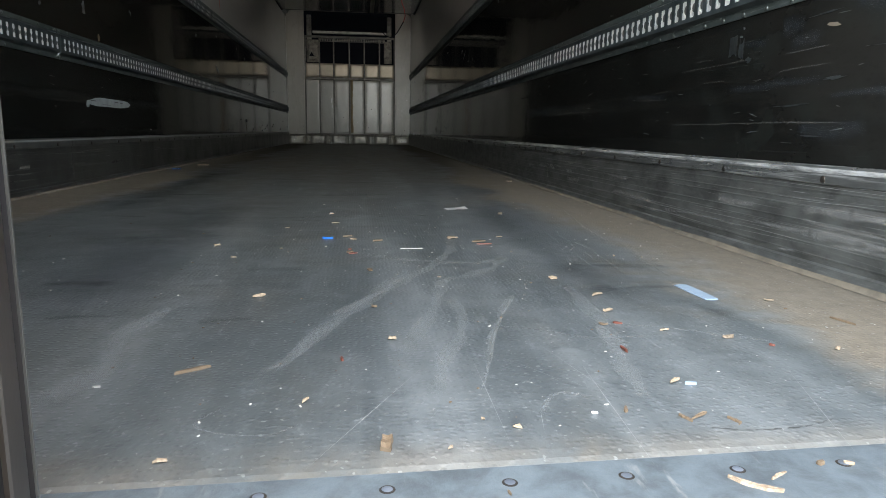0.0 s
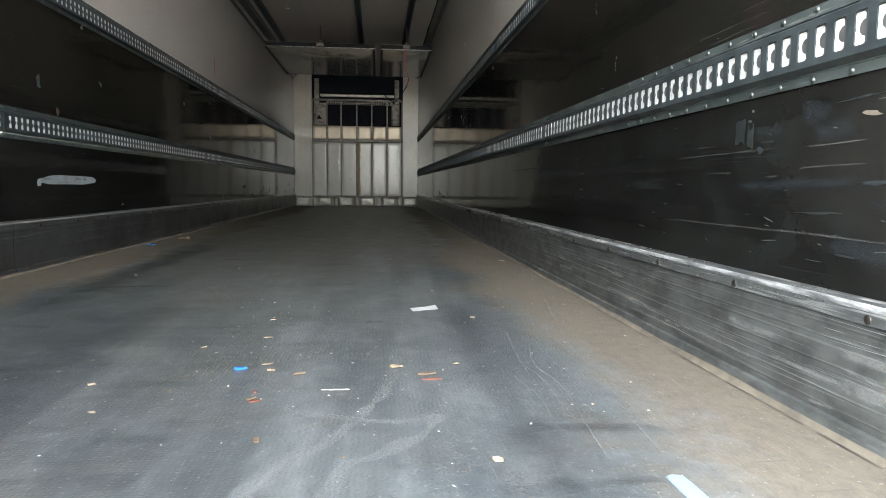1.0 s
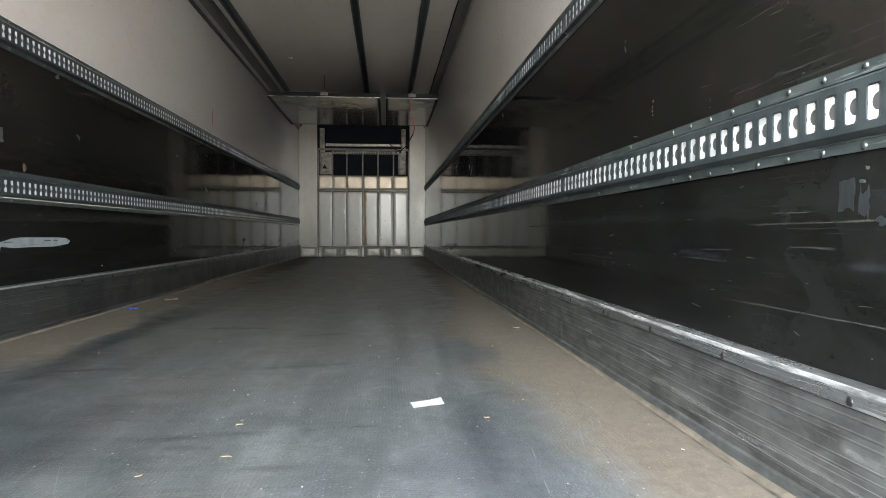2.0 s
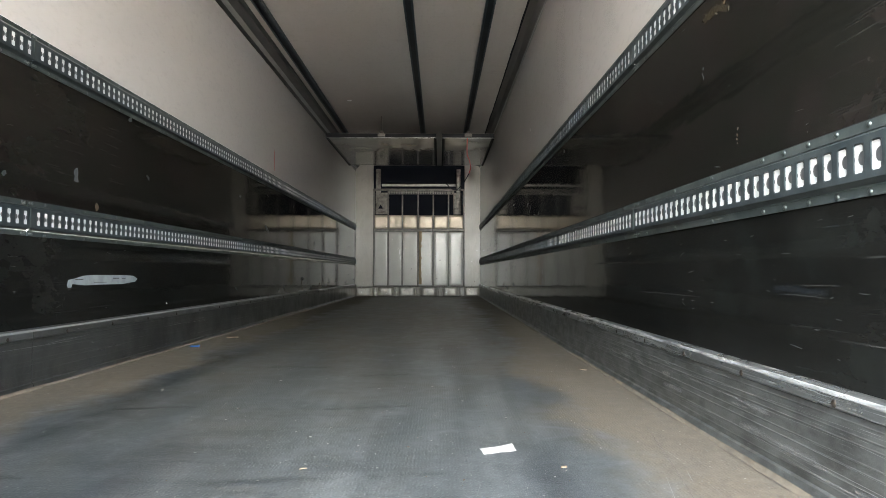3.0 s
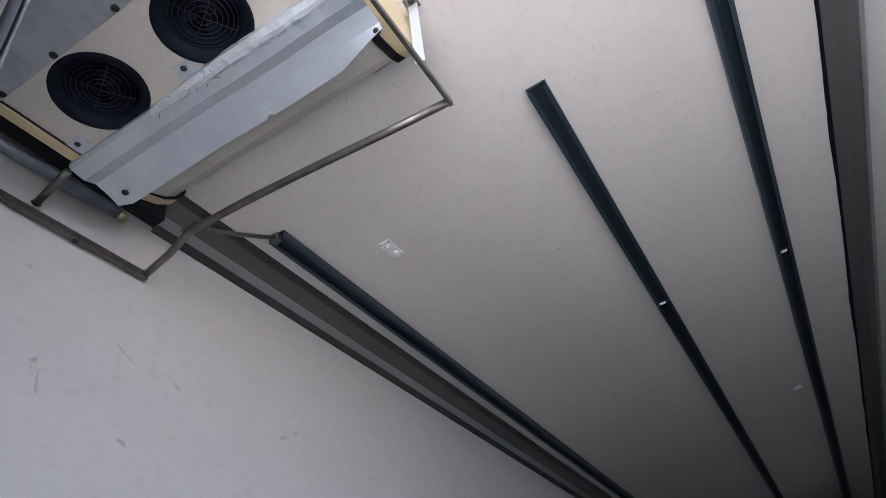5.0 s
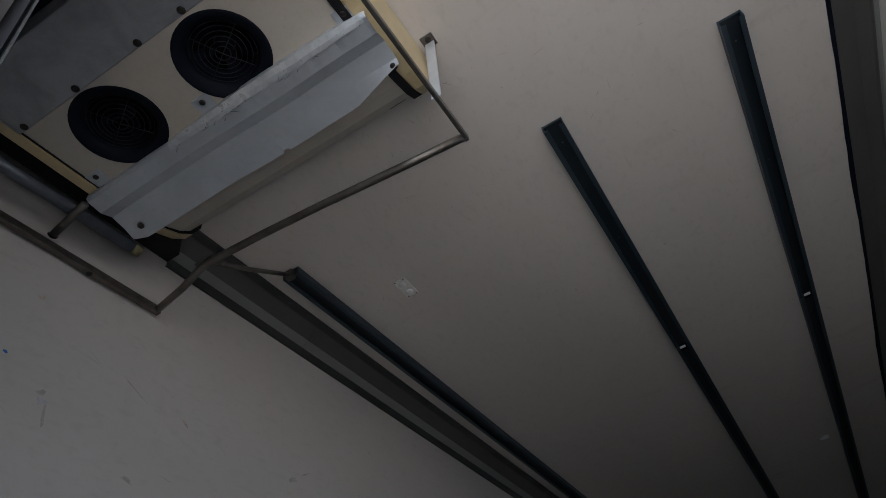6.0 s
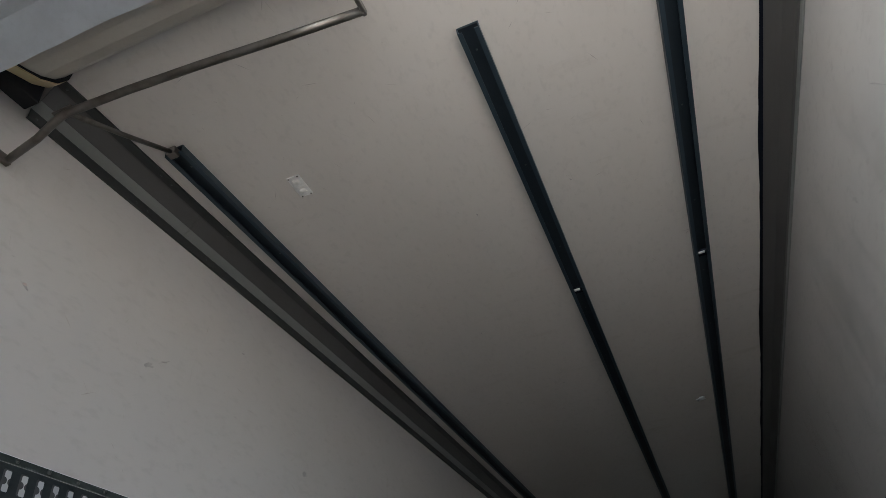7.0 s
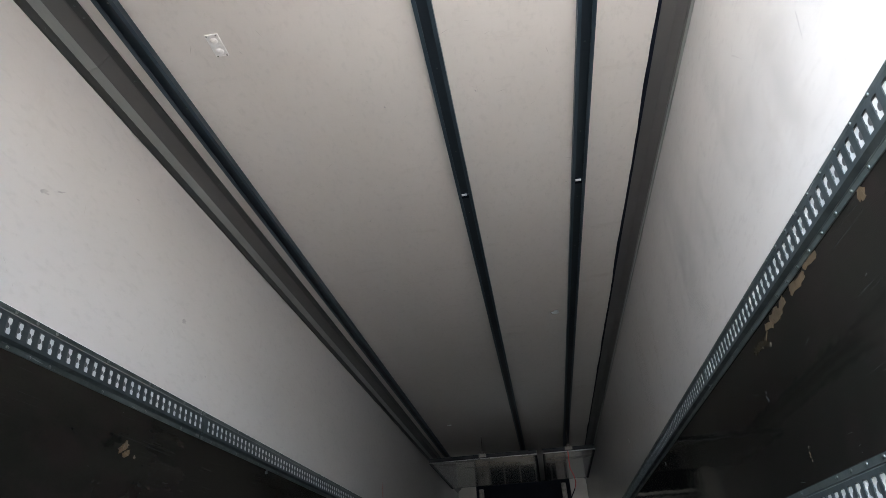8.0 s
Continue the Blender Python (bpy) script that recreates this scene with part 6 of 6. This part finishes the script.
for x, y, a, b, tl, s in ((0.558, 0.055, 0.019, 0.004, -1.20, 253), (0.609, 0.045, 0.017, 0.0025, -1.13, 254), (0.500, 0.083, 0.014, 0.005, -1.89, 255), (1.014, 0.401, 0.049, 0.005, -1.35, 257)):
    bent_splinter(x, y, a, b, 0.003, tl, 0.0006, M_WOODDARK, "dark brown wood splinter on the floor", s, 0.0)
bm = bmesh.new()
rows = []
for u, w, h in ((-1, 0.0052, 0.005), (-0.4, 0.0058, 0.0072), (0.3, 0.0050, 0.0064), (1, 0.0056, 0.0080)):
    rows.append([bm.verts.new((k * w, u * 0.011 + 0.0012 * k * u, z)) for k, z in ((-1, 0.0), (1.1, 0.0), (0.9, h), (0.1, h * 0.82), (-0.85, h * 1.05))])
for a, b in zip(rows, rows[1:]):
    for k in range(5):
        bm.faces.new((a[k], a[(k + 1) % 5], b[(k + 1) % 5], b[k]))
bm.faces.new(rows[0][::-1])
bm.faces.new(rows[-1])
bmesh.ops.recalc_face_normals(bm, faces=bm.faces[:])
block = part("wood_block", bm, M_WOODDARK)
block.matrix_basis = pose(0.228, 0.021, -0.0002, 0, 0, -8)
tagged(block, "small thick brown wood chip on the floor", "wood chip")
scrap("wood_splinter", 0.225, 0.86, 0.012, 0.026, 0.003, 0.3, M_WOODDARK, "dark brown wood splinter on the floor", "wood splinter", 256, group=G)
for x, y, a, b, tl, s in ((0.178, 0.276, 0.018, 0.005, -1.44, 260), (0.623, 0.417, 0.019, 0.008, -0.6, 261), (0.581, 0.286, 0.034, 0.005, -1.55, 262), (0.811, 0.288, 0.011, 0.005, -0.91, 266), (0.185, 1.063, 0.03, 0.010, 0.4, 263), (0.544, 1.19, 0.055, 0.009, 0.05, 264), (0.176, 1.122, 0.012, 0.010, 0, 265)):
    scrap("plastic_fragment", x, y, a, b, 0.003, tl, M_RED, "red-brown plastic fragment on the floor", "fragment", s, points=6)
def paper(corners, mat, name, label, category):
    """A torn sheet with one curled corner."""
    bm = bmesh.new()
    n = 6
    c = [Vector(q) for q in corners]
    g = [[None] * (n + 1) for _ in range(n + 1)]
    rnd = random.Random(77)
    for i in range(n + 1):
        for j in range(n + 1):
            u, v = i / n, j / n
            q = c[0] * (1 - u) * (1 - v) + c[1] * u * (1 - v) + c[2] * u * v + c[3] * (1 - u) * v
            lift = 0.010 * max(0, u - 0.7) * v + 0.0012 * rnd.random() * (0.3 + u)
            q = q + Vector((rnd.uniform(-1, 1), rnd.uniform(-1, 1))) * 0.0012
            g[i][j] = bm.verts.new((q.x, q.y, 0.0008 + lift))
    for i in range(n):
        for j in range(n):
            bm.faces.new((g[i][j], g[i + 1][j], g[i + 1][j + 1], g[i][j + 1]))
    bmesh.ops.solidify(bm, geom=bm.faces[:], thickness=0.0006)
    return tagged(part(name, bm, mat), label, category)


paper([(0.545, 1.985), (0.633, 2.020), (0.628, 2.085), (0.536, 2.045)], M_PAPER, "paper_piece", "torn white paper with a curled corner on the floor", "paper")
scrap("card_strip", 0.863, 0.617, 0.135, 0.030, 0.002, -1.53, M_BLUECARD, "pale blue card strip on the floor", "card", 271, pointed=0.0, jag=0.04, points=16)
scrap("plastic_wrapper", 0.112, 1.297, 0.034, 0.020, 0.005, 0.1, M_BLUE, "crumpled bright blue plastic scrap on the floor", "wrapper", 272, jag=0.5)
scrap("plastic_wrapper", -1.132, 4.501, 0.07, 0.05, 0.006, 0.1, M_BLUE, "dark blue plastic scrap beside the wall", "wrapper", 273, jag=0.5)
scrap("wood_splinter", -1.07, 5.067, 0.10, 0.05, 0.01, 0.1, M_WOODDARK, "brown wood scrap beside the wall", "wood splinter", 274, group=G)
scrap("plastic_strip", 0.338, 1.129, 0.072, 0.004, 0.002, 0.0, M_CRUMB, "thin pale plastic strip on the floor", "strip", 275)
scrap("plastic_fragment", 0.613, 0.150, 0.018, 0.009, 0.004, -0.06, M_BLUECARD, "pale bluish plastic fragment on the floor", "fragment", 276, points=5)
scrap("plastic_fragment", 0.462, 0.078, 0.010, 0.006, 0.002, -0.46, M_PAPER, "white plastic fragment on the floor", "fragment", 277, points=5)

bm = bmesh.new()
for i, (w, pts) in enumerate((
        (0.036, ((0.47, 1.33), (0.44, 1.12), (0.38, 0.93), (0.29, 0.75), (0.21, 0.57), (0.13, 0.37), (0.07, 0.17))),
        (0.036, ((0.57, 1.06), (0.51, 0.89), (0.44, 0.80), (0.37, 0.74), (0.345, 0.58), (0.305, 0.43), (0.25, 0.26))),
        (0.024, ((0.37, 0.64), (0.375, 0.48), (0.35, 0.36), (0.32, 0.26), (0.29, 0.13))),
        (0.005, ((0.49, 0.61), (0.42, 0.41), (0.376, 0.25), (0.345, 0.14))),
        (0.034, ((0.63, 0.74), (0.61, 0.52), (0.58, 0.32), (0.555, 0.21), (0.53, 0.10))),
        (0.006, ((0.32, 0.51), (0.41, 0.43), (0.49, 0.39), (0.56, 0.345), (0.71, 0.36))),
        (0.007, ((0.58, 0.415), (0.67, 0.397), (0.75, 0.355), (0.85, 0.29))),
        (0.014, ((0.505, 0.643), (0.446, 0.50), (0.405, 0.371), (0.374, 0.257))),
        (0.030, ((0.20, 1.08), (0.28, 1.00), (0.36, 0.96), (0.47, 0.93), (0.53, 0.98))),
        (0.040, ((-0.12, 0.57), (-0.145, 0.45), (-0.13, 0.28), (-0.14, 0.13))),
        (0.004, ((0.06, 0.14), (0.03, 0.088), (0.065, 0.062), (0.112, 0.057), (0.14, 0.08))),
        (0.007, ((0.40, 0.075), (0.424, 0.124), (0.447, 0.140), (0.47, 0.125))),
        (0.030, ((0.322, 0.905), (0.248, 0.683), (0.193, 0.556), (0.146, 0.486))))):
    strip(bm, pts, w, 0.0004 + 0.00002 * i, i)
tagged(part("dried_trails", bm, M_TRAIL, floor, "pale dried trails of spilt liquid"), kind="stuff")
bm = bmesh.new()
for i, (w, x0, y0, x1, y1) in enumerate((
        (0.05, 0.70, 0.885, 0.95, 0.865), (0.055, 0.57, 0.645, 0.86, 0.668), (0.07, 0.80, 0.56, 0.84, 0.44), (0.04, -0.42, 0.755, -0.28, 0.76), (0.03, -0.06, 0.466, 0.035, 0.486),
        (0.03, -0.31, 0.508, -0.19, 0.515), (0.05, -0.13, 1.745, 0.20, 1.79), (0.04, 0.25, 1.79, 0.46, 1.825), (0.05, -0.05, 0.868, 0.09, 0.872), (0.05, -0.70, 1.81, -0.52, 1.78),
        (0.05, -0.04, 1.68, 0.09, 1.672), (0.06, -0.55, 1.30, -0.30, 1.33), (0.05, -0.70, 2.55, -0.40, 2.6), (0.08, 0.0, 2.55, 0.35, 2.62), (0.10, -0.45, 3.6, -0.10, 3.55), (0.10, 0.05, 3.3, 0.32, 3.36))):
    strip(bm, ((x0, y0), ((x0 + x1) / 2, (y0 + y1) / 2 + 0.006), (x1, y1)), w * 1.1, 0.0008 + 0.00002 * i, 20 + i, 0.0)
tagged(part("rubber_smears", bm, M_SMEAR, floor, "black rubber rub marks"), kind="stuff")
bm = bmesh.new()
strip(bm, ((0.66, 0.46), (0.70, 0.95), (0.69, 1.50), (0.73, 2.25)), 0.36, 0.00075, 61, 0.0)
strip(bm, ((-0.30, 0.55), (-0.34, 1.2), (-0.30, 2.3)), 0.40, 0.00073, 62, 0.0)
strip(bm, ((-0.72, 1.9), (-0.72, 3.0), (-0.80, 4.6)), 0.30, 0.00071, 63, 0.0)
tagged(part("worn_zones", bm, M_WORN, floor, "darker rubbed lanes"), kind="stuff")
bm = bmesh.new()
for i, (w, pts) in enumerate((
        (0.004, ((1.085, 2.40), (1.005, 1.90), (0.935, 1.465), (0.918, 1.19))), (0.003, ((0.784, 1.33), (0.816, 1.14), (0.80, 0.93), (0.782, 0.70))),
        (0.003, ((0.90, 1.0), (0.888, 0.87), (0.874, 0.75))), (0.003, ((0.80, 1.66), (0.775, 1.40), (0.765, 1.19))), (0.003, ((0.83, 1.50), (0.80, 1.30), (0.815, 1.16))),
        (0.003, ((0.76, 1.36), (0.79, 1.15), (0.775, 0.95))), (0.0025, ((0.72, 1.25), (0.75, 1.05), (0.74, 0.86))), (0.003, ((0.30, 1.50), (0.33, 1.40), (0.345, 1.34))))):
    strip(bm, pts, w, 0.0013 + 0.00001 * i, 50 + i)
tagged(part("long_scratches", bm, M_TRAIL, floor, "long pale curved scratches"), kind="stuff")
bm = bmesh.new()
prev = None
for i in range(420):
    y = 0.02 + 6.0 * (i / 419) ** 1.4
    n1, n2 = noise.noise(Vector((y * 2.0, 3.0, 1.0))), noise.noise(Vector((y * 23.0, 8.0, 2.0)))
    x, w = W - 0.046 - 0.004 * n1, 0.0009 + 0.0014 * n2
    ring = [bm.verts.new((x - w, y, 0.0016)), bm.verts.new((x + w, y, 0.0016))] if w > 0.0004 and n1 > -0.3 else None
    if prev and ring:
        bm.faces.new((prev[0], prev[1], ring[1], ring[0]))
    prev = ring
tagged(part("sealant_line", bm, M_BOLT, floor, "broken dark sealant line along the kick plate"), kind="stuff")
lines = bmesh.new()
rnd = random.Random(61)
prev = None
for i in range(40):
    u = i / 39
    x, y = 0.575 + 0.145 * u, 0.030 - 0.012 * math.sin(u * 2.8) + 0.012 * u * u + rnd.uniform(-0.0015, 0.0015)
    w = rnd.uniform(0.0002, 0.0018)
    ring = [lines.verts.new((x, y - w, 0.0006)), lines.verts.new((x, y + w, 0.0006))]
    if prev and rnd.random() < 0.7:
        lines.faces.new((prev[0], ring[0], ring[1], prev[1]))
    prev = ring
tagged(part("tar_line", lines, M_TRIMDARK), "thin broken dark tar line on the floor edge", "stain", kind="stuff")
sc = bmesh.new()
rnd = random.Random(9)
for i in range(150):
    x, y = rnd.gauss(0.62, 0.38), 0.05 + abs(rnd.gauss(1.1, 1.0))
    if abs(x) > 1.18:
        continue
    ln, wd, w = rnd.choice((0.03, 0.06, 0.12, 0.3)), rnd.uniform(0.0002, 0.0006), math.pi / 2 + rnd.gauss(0.0, 0.35)
    d, nrm = Vector((math.cos(w), math.sin(w))), Vector((-math.sin(w), math.cos(w)))
    q = [d * (-ln / 2), nrm * -wd, d * (ln / 2), nrm * wd]
    sc.faces.new([sc.verts.new((x + a.x, y + a.y, 0.0005)) for a in q])
tagged(part("floor_scratches", sc, M_FLOORSCRATCH), "fine pale scratches worn into the floor", "scratches", kind="stuff")
crumbs = {"pale": bmesh.new(), "brown": bmesh.new()}
rnd = random.Random(21)
for i in range(1500):
    near = i < 950
    x = rnd.uniform(-1.1, 1.19) if not near else rnd.gauss(0.25, 0.55)
    y = rnd.uniform(0.05, 9.0) if not near else abs(rnd.gauss(1.2, 1.0)) + 0.02
    if abs(x) > 1.19:
        continue
    s = rnd.choice([1.0, 1.3, 1.6, 2.0, 3.2]) * 0.001 * (1.0 if near else 1.6)
    flake(crumbs["pale" if rnd.random() < 0.6 else "brown"], (x, y, 0.0), s * rnd.uniform(1, 2.2), s, s * 0.4, rnd.uniform(0, 3), (0, 0, 1), i, 5, 0.4)
tagged(part("crumbs", crumbs["pale"], M_CRUMB), "pale crumbs and dust grains scattered on the floor", "crumbs", kind="stuff")
tagged(part("crumbs", crumbs["brown"], M_WOODDARK), "brown wood crumbs scattered on the floor", "crumbs", kind="stuff")
